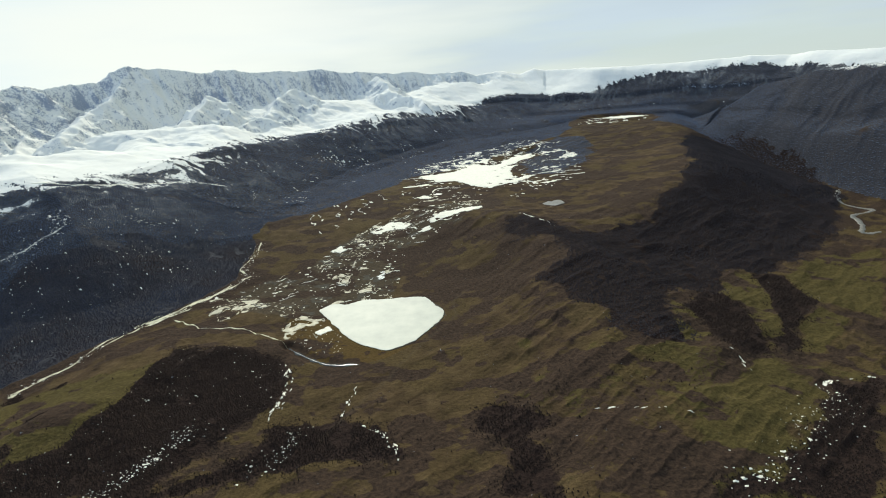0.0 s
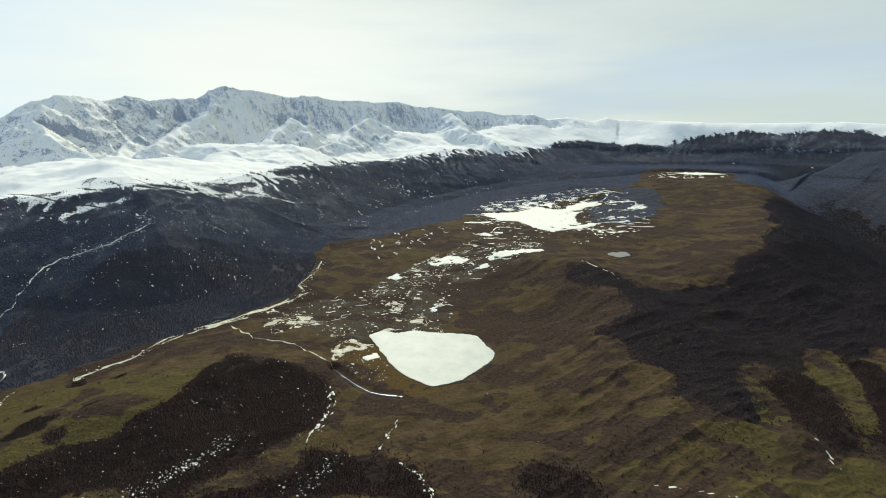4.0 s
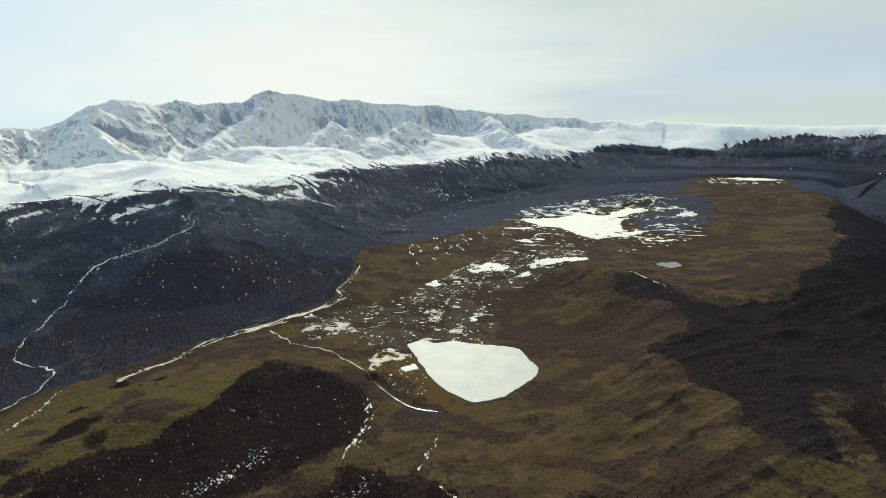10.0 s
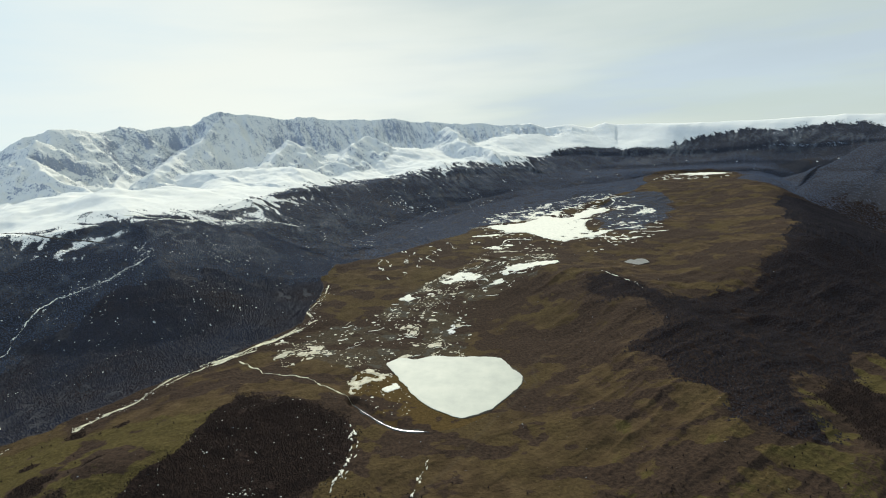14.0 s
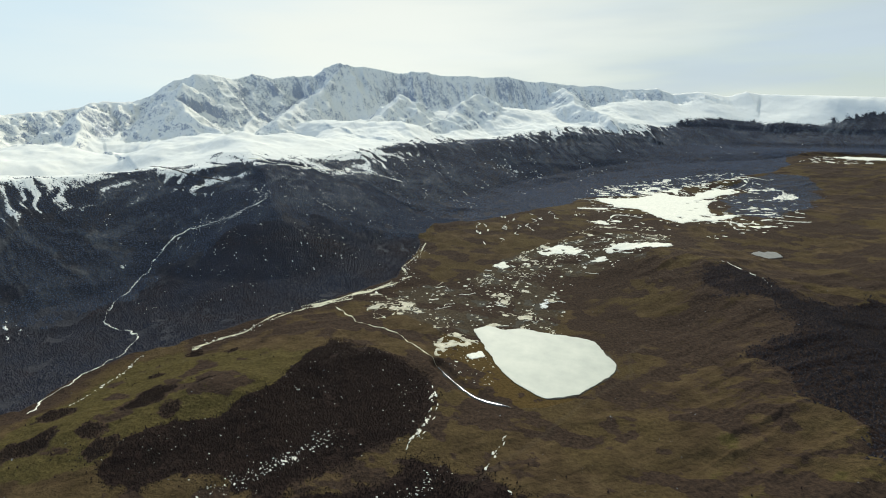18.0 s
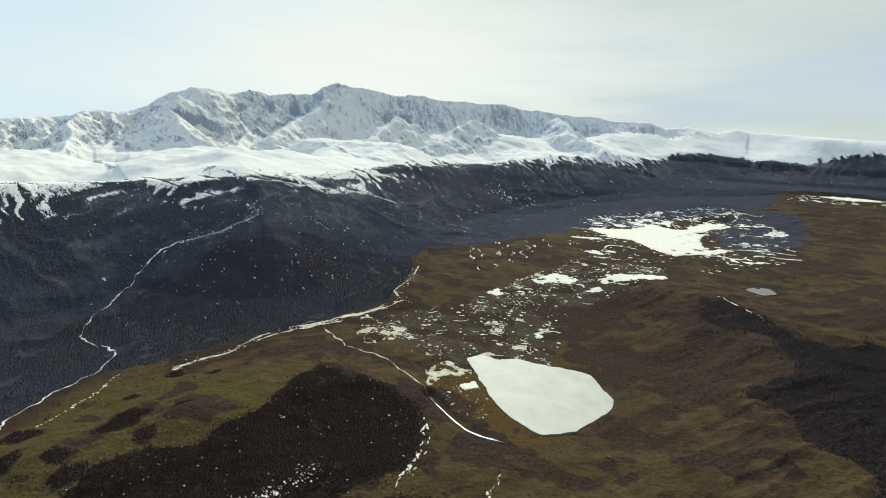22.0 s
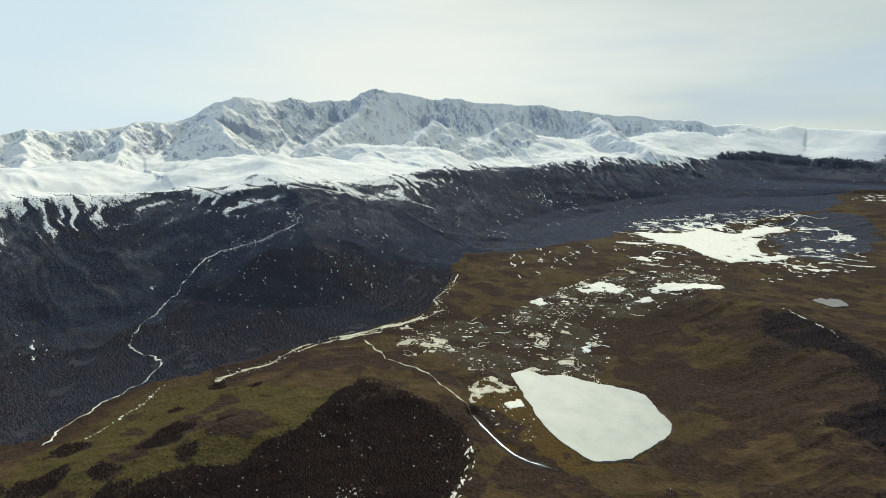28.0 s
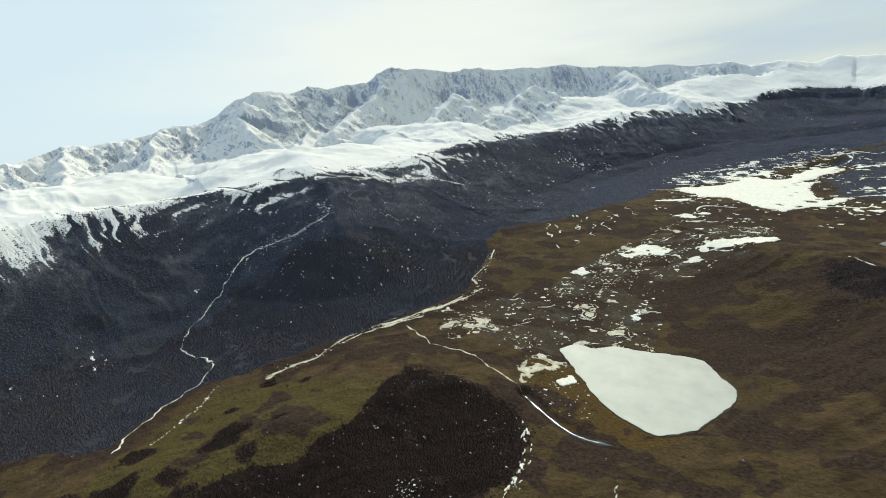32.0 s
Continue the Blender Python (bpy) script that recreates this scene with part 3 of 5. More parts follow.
MEADOW_B = [(516, 835), (616, 946), (658, 959), (606, 814), (537, 688), (536, 662), (477, 646), (507, 733)]
MEADOW_C = [(729, 950), (909, 1091), (1104, 1128), (790, 779), (706, 824), (703, 860)]
MEADOW_D = [(615, 741), (682, 793), (720, 760), (551, 622), (523, 622)]
MEADOW_KNOLL = [(-726, 328), (-740, 409), (-771, 594), (-720, 629), (-595, 652), (-466, 652), (-434, 552), (-451, 499), (-494, 463),
    (-552, 427), (-566, 383), (-565, 361), (-697, 315)]
RIVER_SIDE = [(1213, 1250), (1139, 1238), (1237, 1334), (1251, 1412), (1378, 1436), (1331, 1508), (1335, 1562), (1443, 1684)]
TREELINE_LINE = [(-1447, 655), (-1440, 740), (-1415, 830), (-1335, 890), (-1330, 985), (-1290, 1075), (-1190, 1145), (-1170, 1250), (-1060, 1285), (-995, 1340),
    (-930, 1460), (-880, 1640), (-850, 1790), (-845, 1960), (-800, 2200), (-760, 2420), (-640, 2520), (-500, 2600), (-350, 2685), (-230, 2900)]
TREELINE_FAR = [(0, 3090), (198, 3308), (380, 3640), (491, 3734), (656, 3840), (827, 3840), (940, 3790), (1172, 3740), (1264, 3780), (1475, 3819),
    (1631, 3815), (1834, 3680), (2076, 3620), (2294, 3409), (2400, 3250)]
BUSHES = [(-564, 539), (-619, 507), (-600, 476), (-559, 471), (-666, 554), (-612, 647), (-684, 633), (-725, 436), (-677, 378), (-720, 344), (-618, 415), (-566, 399), (-515, 415)]
DRIFTS = [(-343, 509), (-352, 484), (-365, 455), (-384, 439), (-388, 414), (-420, 393)]
DRIFTS_B = [(-196, 492), (-208, 464), (-210, 450), (-229, 448), (-248, 430)]
LAKE_ARM = [(-47, 2208), (40, 2247), (185, 2353), (270, 2437), (415, 2539), (527, 2572)]
CHAIN_D = [(453, 512), (490, 526), (533, 544), (587, 558)]
CHAIN_E = [(159, 467), (196, 461), (227, 450), (265, 436)]
CHAIN_F = [(365, 580), (393, 579), (382, 530)]
CHAIN_G = [(471, 498), (421, 443), (368, 412), (311, 366), (257, 351)]
CHAIN_H = [(203, 1215), (251, 1168), (257, 1083)]
CHAIN_J = [(-94, 478), (-81, 455), (-70, 427)]
BENCH = [(-1481, 1227), (-1246, 1141), (-1146, 1168), (-1050, 1174), (-971, 1162)]
SIDE_ARM = [(-784, 615), (-754, 561), (-756, 534), (-732, 485), (-728, 449)]
MORAINE_HIGH = [(-1094, 1298), (-1018, 1315), (-964, 1378), (-891, 1495), (-816, 1593), (-726, 1627)]
TRACK = [(30, 870), (5, 830), (8, 775), (-35, 710), (-60, 672), (-95, 600), (-130, 540), (-170, 470)]

# upper edge of the forest along the main range, carried on to the far range
TREELINE_PLAN = [(-1900, -900, 0), (-1560, 300, 0)] + [(x, y, 0) for x, y in TREELINE_LINE] + [(x, y, 0) for x, y in TREELINE_FAR] + [(2650, 2600, 0)]
RANGE_WOOD = [(-1500, -900), (-1200, 200), (-900, 420)] + FOREST_EDGE + [(1300, 3350), (1900, 3300), (2600, 2300), (3200, 3000), (1800, 4300), (0, 4600), (-2500, 3500), (-3400, 0)]


FAR_WOOD = [(1330, 2480), (1290, 2900), (1400, 3040), (1420, 3200), (1300, 3270), (1000, 3265), (850, 3160), (700, 3150), (900, 3400), (1600, 3500), (1900, 2900), (1650, 2300), (1400, 2300)]


def line3(pts):
    return [(x, y, 0) for x, y in pts]


BUSH_SIZE = (13, 23, 20, 17, 9, 10, 12, 17, 24, 24, 15, 17, 12)


def across_hill(x, y):
    return x * 0.80 + y * 0.60, y * 0.80 - x * 0.60


# each wood with the unevenness of its edge
WOODS = ((WOOD_KNOLL, 38, 60, 5), (WOOD_NEAR, 24, 45, 6), (WOOD_BOTTOM, 24, 45, 7), (WOOD_SIDE, 48, 95, 8), (WOOD_CORNER, 24, 45, 9), (WOOD_STRIP, 12, 45, 10), (WOOD_SLOPE, 12, 45, 12))


def snow_reach(x, y):
    """How far the closed snow reaches: 0.5 on its lower edge, with fingers down the gullies; also the distance above the edge and the fingers."""
    dt, _, _, side = polyline(x, y, TREELINE_PLAN)
    above = dt * np.where(side > 0, 1, -1)
    dc, _, sc, _ = polyline(x, y, CREST)
    bend = 70 * fbm(x, y, 190, 4, 0.55, 80)
    fingers = 0.3 * ridged(sc + bend, dc * 0.22, 64, 4, 0.62, 81) + 0.7 * ridged(sc + bend, dc * 0.13, 19, 4, 0.65, 82) - 0.5
    far = smooth(-100, 500, x)
    value = above + 45 * smooth(-900, -1150, x) + (1 - 0.75 * far) * (60 * fbm(x, y, 150, 5, 0.62, 83) + 480 * fingers * smooth(-260, -10, above) * smooth(190, 30, above))
    return 0.5 + value * (1 + 1.5 * far) / 200.0, above, fingers, dc, sc


def covers(x, y, h, u, ub, slope):
    """What lies on the ground: each cover from 0 to 1, with 0.5 on its edge."""
    snow_up, above, streak, dc, sc = snow_reach(x, y)
    snow_up = np.where(u > 0.06, snow_up, -1)
    tops = 0.5 + (h - 300 - 40 * fbm(x, y, 150, 4, 0.6, 84)) / 60
    snow_b = np.where((ub > 0.4) & (u < 0.05) & (y < 2500), tops - 0.45, -1)
    bend = 40 * fbm(x, y, 120, 3, 0.5, 86)
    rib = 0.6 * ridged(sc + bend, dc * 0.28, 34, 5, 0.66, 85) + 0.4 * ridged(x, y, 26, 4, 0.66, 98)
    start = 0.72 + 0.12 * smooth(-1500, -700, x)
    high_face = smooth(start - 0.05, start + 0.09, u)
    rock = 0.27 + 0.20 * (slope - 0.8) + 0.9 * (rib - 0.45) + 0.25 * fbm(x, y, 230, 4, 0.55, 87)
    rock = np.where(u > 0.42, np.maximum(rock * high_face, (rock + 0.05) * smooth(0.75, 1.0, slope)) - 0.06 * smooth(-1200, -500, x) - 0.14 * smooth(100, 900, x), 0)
    edge = lambda pts, rough, size, soft, shift=3: 0.5 + inside(x, y, pts, rough, size, shift) / soft
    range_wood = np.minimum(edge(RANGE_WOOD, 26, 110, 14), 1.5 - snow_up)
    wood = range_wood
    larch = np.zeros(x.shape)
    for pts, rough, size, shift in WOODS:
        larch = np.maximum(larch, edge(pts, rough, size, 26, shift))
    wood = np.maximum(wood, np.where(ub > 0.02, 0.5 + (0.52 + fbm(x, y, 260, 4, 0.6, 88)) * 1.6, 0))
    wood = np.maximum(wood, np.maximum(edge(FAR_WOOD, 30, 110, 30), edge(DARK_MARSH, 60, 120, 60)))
    meadow = edge(MEADOW_KNOLL, 25, 70, 30)
    for pts in (MEADOW_A, MEADOW_B, MEADOW_C, MEADOW_D):
        meadow = np.maximum(meadow, edge(pts, 9, 40, 9))
    larch = np.minimum(larch, 1.2 - np.clip(np.maximum(np.maximum(edge(MEADOW_A, 10, 50, 10), edge(MEADOW_B, 14, 50, 10)), np.maximum(edge(MEADOW_C, 14, 50, 10), edge(MEADOW_D, 14, 50, 10))), 0, 1.2))
    strips = np.clip(meadow, 0, 1)
    low = 0.64 + 0.8 * fbm(x, y, 160, 5, 0.6, 89)
    meadow = np.maximum(meadow, low * smooth(760, 480, y) * smooth(150, 320, x))
    lit = 0.27 + 0.95 * fbm(across_hill(x, y)[0] * 0.4, across_hill(x, y)[1], 70, 5, 0.6, 97)
    meadow = np.maximum(meadow, lit * np.exp(-(((x - 170) / 190) ** 2 + ((y - 640) / 260) ** 2)))
    marsh = np.maximum(edge(MARSH, 18, 60, 25), edge(BASIN, 4, 40, 12) * 0.9)
    spots = fbm(x, y, 26, 4, 0.6, 91)
    snow_low = np.where(marsh > 0.3, 0.08 + 0.75 * (spots - 0.12) * smooth(0.3, 0.8, marsh) * smooth(600, 1000, y), -1)
    # scattered drifts in the woods
    drift = fbm(x + 0.5 * y, y * 0.7, 8, 3, 0.65, 93) + 0.75 * streak + 0.45 * fbm(x, y, 190, 3, 0.6, 94)
    snow_low = np.maximum(snow_low, np.where((wood > 0.55) & (u > 0.004), 0.5 + (drift - 0.74) * 2.0, -1))
    # scrub patches; on the lake hill their dark colour also stands for slope shading
    scrub = 0.33 + 1.1 * fbm(across_hill(x, y)[0] * 0.55, across_hill(x, y)[1], 85, 5, 0.62, 95) + 0.45 * np.exp(-(((x - 150) / 170) ** 2 + ((y - 960) / 200) ** 2))
    scrub = np.where((u < 0.004) & (marsh < 0.4) & (x > -420), scrub - 0.6 * smooth(-60, -260, x) - 0.5 * np.exp(-(((x + 30) / 150) ** 2 + ((y - 600) / 110) ** 2)), 0)
    scrub = np.maximum(scrub, np.maximum(0.0, edge(MEADOW_KNOLL, 10, 60, 30) * (0.5 + 1.2 * (fbm(x, y * 1.5, 55, 4, 0.55, 96) - 0.55))))
    scrub = scrub - 0.8 * strips * (x > 200) - 0.35 * smooth(620, 480, y) * smooth(180, 320, x)
    for k, (bx, by) in enumerate(BUSHES):
        scrub = np.maximum(scrub, 0.5 + (BUSH_SIZE[k] - np.hypot((x - bx) * 0.8, y - by) + 20 * fbm(x, y, 38, 4, 0.6, 99)) / 14)
    mud = np.minimum(edge(BASIN, 3, 40, 10), 1.0) * smooth(860, 760, y)
    snow = np.clip(np.maximum(np.maximum(snow_up, snow_b), snow_low), 0, 1)
    pool = np.where(marsh > 0.35, 0.5 + 1.5 * (fbm(x, y * 1.3, 22, 4, 0.55, 106) - 0.24) * smooth(0.35, 0.7, marsh) * smooth(760, 850, y), 0)
    flank = np.minimum(polyline(x, y, line3(RIVER))[0], polyline(x, y, line3(GULLY))[0])
    scrub = np.maximum(scrub, np.where((y < 1150) & (u < 0.004), 0.80 + 0.5 * fbm(x, y, 40, 4, 0.6, 107) - flank / 110, 0))
    dust = np.where(u > 0.02, smooth(-420, 30, above) * np.clip(0.22 + 0.8 * fbm(x, y, 130, 4, 0.6, 108) + 2.2 * streak, 0, 1.0), 0)
    d, _, _, _ = polyline(x, y, line3(TRACK))
    track = 0.16 * smooth(4.5, 1.2, d)
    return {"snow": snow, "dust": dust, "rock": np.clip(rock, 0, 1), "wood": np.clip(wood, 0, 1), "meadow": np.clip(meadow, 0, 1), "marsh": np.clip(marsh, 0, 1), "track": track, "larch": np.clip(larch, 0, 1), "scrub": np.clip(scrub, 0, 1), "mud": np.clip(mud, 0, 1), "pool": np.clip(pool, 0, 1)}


# ---- the sheet of land: rings and spokes, finer where the flight looks down on it ----
HUB = (-60.0, 80.0)
REACH = 4800.0
spokes = np.radians(np.concatenate([np.arange(-78, 57, 0.12), np.arange(58, 280, 1.0)]))
rings = np.concatenate([[0.5], np.arange(8, 288, 8.0), np.geomspace(290, 2000, 372)[:-1], np.arange(2000, 4100, 8.0), np.arange(4100, REACH + 1, 20.0)])
ring_r, spoke_a = np.meshgrid(rings, spokes, indexing="ij")
land_x, land_y = HUB[0] + ring_r * np.sin(spoke_a), HUB[1] + ring_r * np.cos(spoke_a)
land_z, land_u, land_ub = height(land_x.ravel(), land_y.ravel())


def lake_bed(x, y, z):
    """Levels the ground under the three lakes."""
    for pts, level in ((LAKE, 0.0), (LAKE_FAR, FAR_LEVEL), (LAKE_THIRD, THIRD_LEVEL)):
        k = smooth(-55, 2, inside(x, y, pts))
        z = z * (1 - k) + (level - 0.6) * k
    k = smooth(16, 5, polyline(x, y, line3(SHORE))[0])
    return z * (1 - k) - 0.45 * k


FAR_LEVEL = float(height(np.array([150.0]), np.array([1850.0]))[0][0])
THIRD_LEVEL = float(height(np.array([1190.0]), np.array([3130.0]))[0][0])
land_z = lake_bed(land_x.ravel(), land_y.ravel(), land_z)
grid_z = land_z.reshape(land_x.shape)
slope_r = np.gradient(grid_z, axis=0) / np.gradient(ring_r, axis=0)
slope_a = np.gradient(grid_z, axis=1) / (ring_r * np.gradient(spoke_a, axis=1))
land_slope = np.hypot(slope_r, slope_a).ravel()
land_cover = covers(land_x.ravel(), land_y.ravel(), land_z, land_u, land_ub, land_slope)


def ground_at(x, y):
    """Height of the finished ground."""
    x, y = np.atleast_1d(np.asarray(x, float)), np.atleast_1d(np.asarray(y, float))
    return lake_bed(x, y, height(x, y)[0])


def mesh_from(name, verts, faces, mat, smooth_faces=True):
    """A mesh of triangles or quads from arrays."""
    me = bpy.data.meshes.new(name)
    n, k = faces.shape
    me.vertices.add(len(verts))
    me.vertices.foreach_set("co", np.ascontiguousarray(verts, np.float32).ravel())
    me.loops.add(n * k)
    me.loops.foreach_set("vertex_index", np.ascontiguousarray(faces, np.int32).ravel())
    me.polygons.add(n)
    me.polygons.foreach_set("loop_start", np.arange(0, n * k, k, dtype=np.int32))
    me.polygons.foreach_set("use_smooth", np.full(n, smooth_faces))
    me.update(calc_edges=True)
    me.materials.append(mat)
    return me


rows_n, cols_n = land_x.shape
ii, jj = np.meshgrid(np.arange(rows_n - 1), np.arange(cols_n), indexing="ij")
jn = (jj + 1) % cols_n
land_faces = np.stack([ii * cols_n + jj, ii * cols_n + jn, (ii + 1) * cols_n + jn, (ii + 1) * cols_n + jj], -1).reshape(-1, 4)[:, ::-1]
land_verts = np.stack([land_x.ravel(), land_y.ravel(), land_z], 1)
face_u, face_ub = land_u[land_faces[:, 0]], land_ub[land_faces[:, 0]]
face_x, face_y = land_verts[land_faces[:, 0], 0], land_verts[land_faces[:, 0], 1]
kind_of = np.where(face_u > 0.25, np.where(face_x < -1350 - 0.35 * (face_y - 2300), 1, np.where(face_x < 150, 2, 3)), np.where(face_ub > 0.12, 4, 0))


def land_piece(name, faces, label="", category="", kind="", parent=None):
    used, back = np.unique(faces, return_inverse=True)
    me = mesh_from(name, land_verts[used], back.reshape(faces.shape), LAND)
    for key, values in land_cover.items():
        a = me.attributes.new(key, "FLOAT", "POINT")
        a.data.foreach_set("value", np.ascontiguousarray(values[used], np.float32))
    ob = new(name, me)
    ob.parent = parent
    return tagged(ob, label, category, "", kind)


def mountain(which, label):
    """A stretch of the range: its snow bench below and its rocky wall above."""
    foot = tagged(new("snow_mountain"), label, "mountain", "snowy mountains")
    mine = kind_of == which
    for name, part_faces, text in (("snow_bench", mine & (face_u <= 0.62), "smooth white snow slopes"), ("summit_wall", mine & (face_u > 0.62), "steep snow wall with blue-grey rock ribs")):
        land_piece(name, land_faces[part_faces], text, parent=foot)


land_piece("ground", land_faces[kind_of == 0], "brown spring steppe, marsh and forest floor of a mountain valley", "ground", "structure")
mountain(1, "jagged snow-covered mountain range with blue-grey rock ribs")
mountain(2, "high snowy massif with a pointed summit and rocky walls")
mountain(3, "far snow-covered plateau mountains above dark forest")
land_piece("forested_ridge", land_faces[kind_of == 4], "dark forested ridge beyond the side valley", "ridge", "structure")


# ---- ice, water and snow ----
def outline(pts, rough, step, shift):
    """A closed, uneven outline through the points of a plan."""
    out = []
    for k, (x0, y0) in enumerate(pts):
        x1, y1 = pts[(k + 1) % len(pts)]
        n = max(1, int(math.hypot(x1 - x0, y1 - y0) / step))
        for i in range(n):
            t = i / n
            out.append((x0 + t * (x1 - x0), y0 + t * (y1 - y0)))
    x, y = np.array(out).T
    for _ in range(2):
        x, y = (np.roll(x, 1) + 2 * x + np.roll(x, -1)) / 4, (np.roll(y, 1) + 2 * y + np.roll(y, -1)) / 4
    return x + rough * fbm(x, y, 14, 3, 0.6, shift), y + rough * fbm(x, y, 14, 3, 0.6, shift + 5)


def slab(name, x, y, z, thick, mat, label, category, group="", kind=""):
    """A flat sheet with an edge of its own, lying at the height z."""
    bm = bmesh.new()
    top = [bm.verts.new((a, b, c)) for a, b, c in zip(x, y, np.broadcast_to(z, x.shape))]
    low = [bm.verts.new((v.co.x, v.co.y, v.co.z - thick)) for v in top]
    bm.faces.new(top)
    for k in range(len(top)):
        bm.faces.new((top[k - 1], low[k - 1], low[k], top[k]))
    bmesh.ops.triangulate(bm, faces=[f for f in bm.faces if len(f.verts) > 4])
    bmesh.ops.recalc_face_normals(bm, faces=bm.faces[:])
    me = bpy.data.meshes.new(name)
    bm.to_mesh(me)
    bm.free()
    me.materials.append(mat)
    return tagged(new(name, me), label, category, group, kind)


slab("frozen_lake", *outline(LAKE, 3.0, 4, 1), 0.35, 0.8, ICE, "pale green-white frozen lake in a brown basin", "lake", "", "structure")
def sheet(name, pts, rough, size, cell, thick, mat, label, category, group="", kind="", level=None, holes=-9.0, shift=3, grow=0.0):
    """A sheet of snow or ice with a ragged edge and gaps: flat at a level, or lying on the ground."""
    xs, ys = [p[0] for p in pts], [p[1] for p in pts]
    m = rough + cell
    gx, gy = np.meshgrid(np.arange(min(xs) - m, max(xs) + m, cell), np.arange(min(ys) - m, max(ys) + m, cell), indexing="ij")
    gx = gx + 0.35 * cell * fbm(gx, gy, 3 * cell, 2, 0.5, shift + 1)
    gy = gy + 0.35 * cell * fbm(gx, gy, 3 * cell, 2, 0.5, shift + 2)
    sd = inside(gx.ravel(), gy.ravel(), pts, rough, size, shift).reshape(gx.shape) + grow
    full = (sd > 0) & ((fbm(gx, gy, size * 0.7, 4, 0.65, shift + 7) > holes) | (sd > 3 * rough))
    cells = full[:-1, :-1] & full[1:, :-1] & full[1:, 1:] & full[:-1, 1:]
    top = ground_at(gx.ravel(), gy.ravel()) + thick if level is None else np.full(gx.size, level)
    edge = np.zeros(gx.shape, bool)
    filled = np.zeros((gx.shape[0] + 1, gx.shape[1] + 1), bool)
    filled[1:-1, 1:-1] = cells
    edge = ~(filled[:-1, :-1] & filled[1:, :-1] & filled[1:, 1:] & filled[:-1, 1:])
    top = top - edge.ravel() * (thick + 0.5)
    i, j = np.nonzero(cells)
    c = gx.shape[1]
    faces = np.stack([i * c + j, (i + 1) * c + j, (i + 1) * c + j + 1, i * c + j + 1], 1)
    used, back = np.unique(faces, return_inverse=True)
    verts = np.stack([gx.ravel(), gy.ravel(), top], 1)[used]
    return tagged(new(name, mesh_from(name, verts, back.reshape(faces.shape), mat)), label, category, group, kind)


sheet("frozen_lake", LAKE_FAR, 36, 55, 4.5, 1.4, SNOW, "snow-white frozen lake with ragged shores in the marsh", "lake", "", "structure", FAR_LEVEL + 1.2, -0.55, 2)
sheet("frozen_lake", LAKE_THIRD, 8, 60, 6, 1.4, SNOW, "distant white frozen lake before dark forest", "lake", "", "structure", THIRD_LEVEL + 1.4, -9, 4)


def field_sheet(name, pts, cell, field, lift, mat, label, category, group="", kind="stuff"):
    """Thin snow or ice wherever a field is positive, round the outline or line of points."""
    xs, ys = [p[0] for p in pts], [p[1] for p in pts]
    gx, gy = np.meshgrid(np.arange(min(xs) - 20, max(xs) + 20, cell), np.arange(min(ys) - 20, max(ys) + 20, cell), indexing="ij")
    gx, gy = gx + 0.4 * cell * fbm(gx, gy, 2 * cell, 1, 0.5, 31), gy + 0.4 * cell * fbm(gx, gy, 2 * cell, 1, 0.5, 32)
    full = (field(gx.ravel(), gy.ravel()) > 0).reshape(gx.shape)
    cells = full[:-1, :-1] & full[1:, :-1] & full[1:, 1:] | full[:-1, 1:] & full[1:, 1:] & full[:-1, :-1]
    filled = np.zeros((gx.shape[0] + 1, gx.shape[1] + 1), bool)
    filled[1:-1, 1:-1] = cells
    inner = filled[:-1, :-1] & filled[1:, :-1] & filled[1:, 1:] & filled[:-1, 1:]
    i, j = np.nonzero(cells)
    c = gx.shape[1]
    faces = np.stack([i * c + j, (i + 1) * c + j, (i + 1) * c + j + 1, i * c + j + 1], 1)
    used, back = np.unique(faces, return_inverse=True)
    vx, vy = gx.ravel()[used], gy.ravel()[used]
    verts = np.stack([vx, vy, ground_at(vx, vy) + np.where(inner.ravel()[used], lift, 0.45 * lift)], 1)
    return tagged(new(name, mesh_from(name, verts, back.reshape(faces.shape), mat)), label, category, group, kind)


def rings_in(pts, rough, size, level, width, solid, shift):
    """Rims of ice round hummocks and old pools inside an outline, closed where the hollows are deepest."""
    def field(x, y):
        n = fbm(x, y, size, 4, 0.52, shift)
        dense = 0.35 + 1.6 * fbm(x, y, 3.2 * size, 3, 0.5, shift + 11)
        rim = width * np.clip(dense, 0, 1.4) - np.abs(n - level)
        bound = inside(x, y, pts, rough, 60, shift + 2)
        return np.where(bound > 0, np.maximum(np.where(dense > 0.1, rim, -1), n - solid + 0.10 * dense), -1)
    return field


def braids(pts, half, size, shift, fill):
    """Strands of ice that part and meet along a river."""
    def field(x, y):
        d, _, s, side = polyline(x, y, line3(pts))
        across = d * side + 5 * fbm(s, 0 * s, 60, 3, 0.5, shift)
        wide = half * (0.75 + 0.9 * fbm(s, 0 * s + 7, 50, 3, 0.5, shift + 1))
        n = fbm(s * 0.16, across, size, 4, 0.55, shift + 2)
        return np.where(np.abs(across) < wide, n + fill - 0.25 * (across / half) ** 2, -1)
    return field


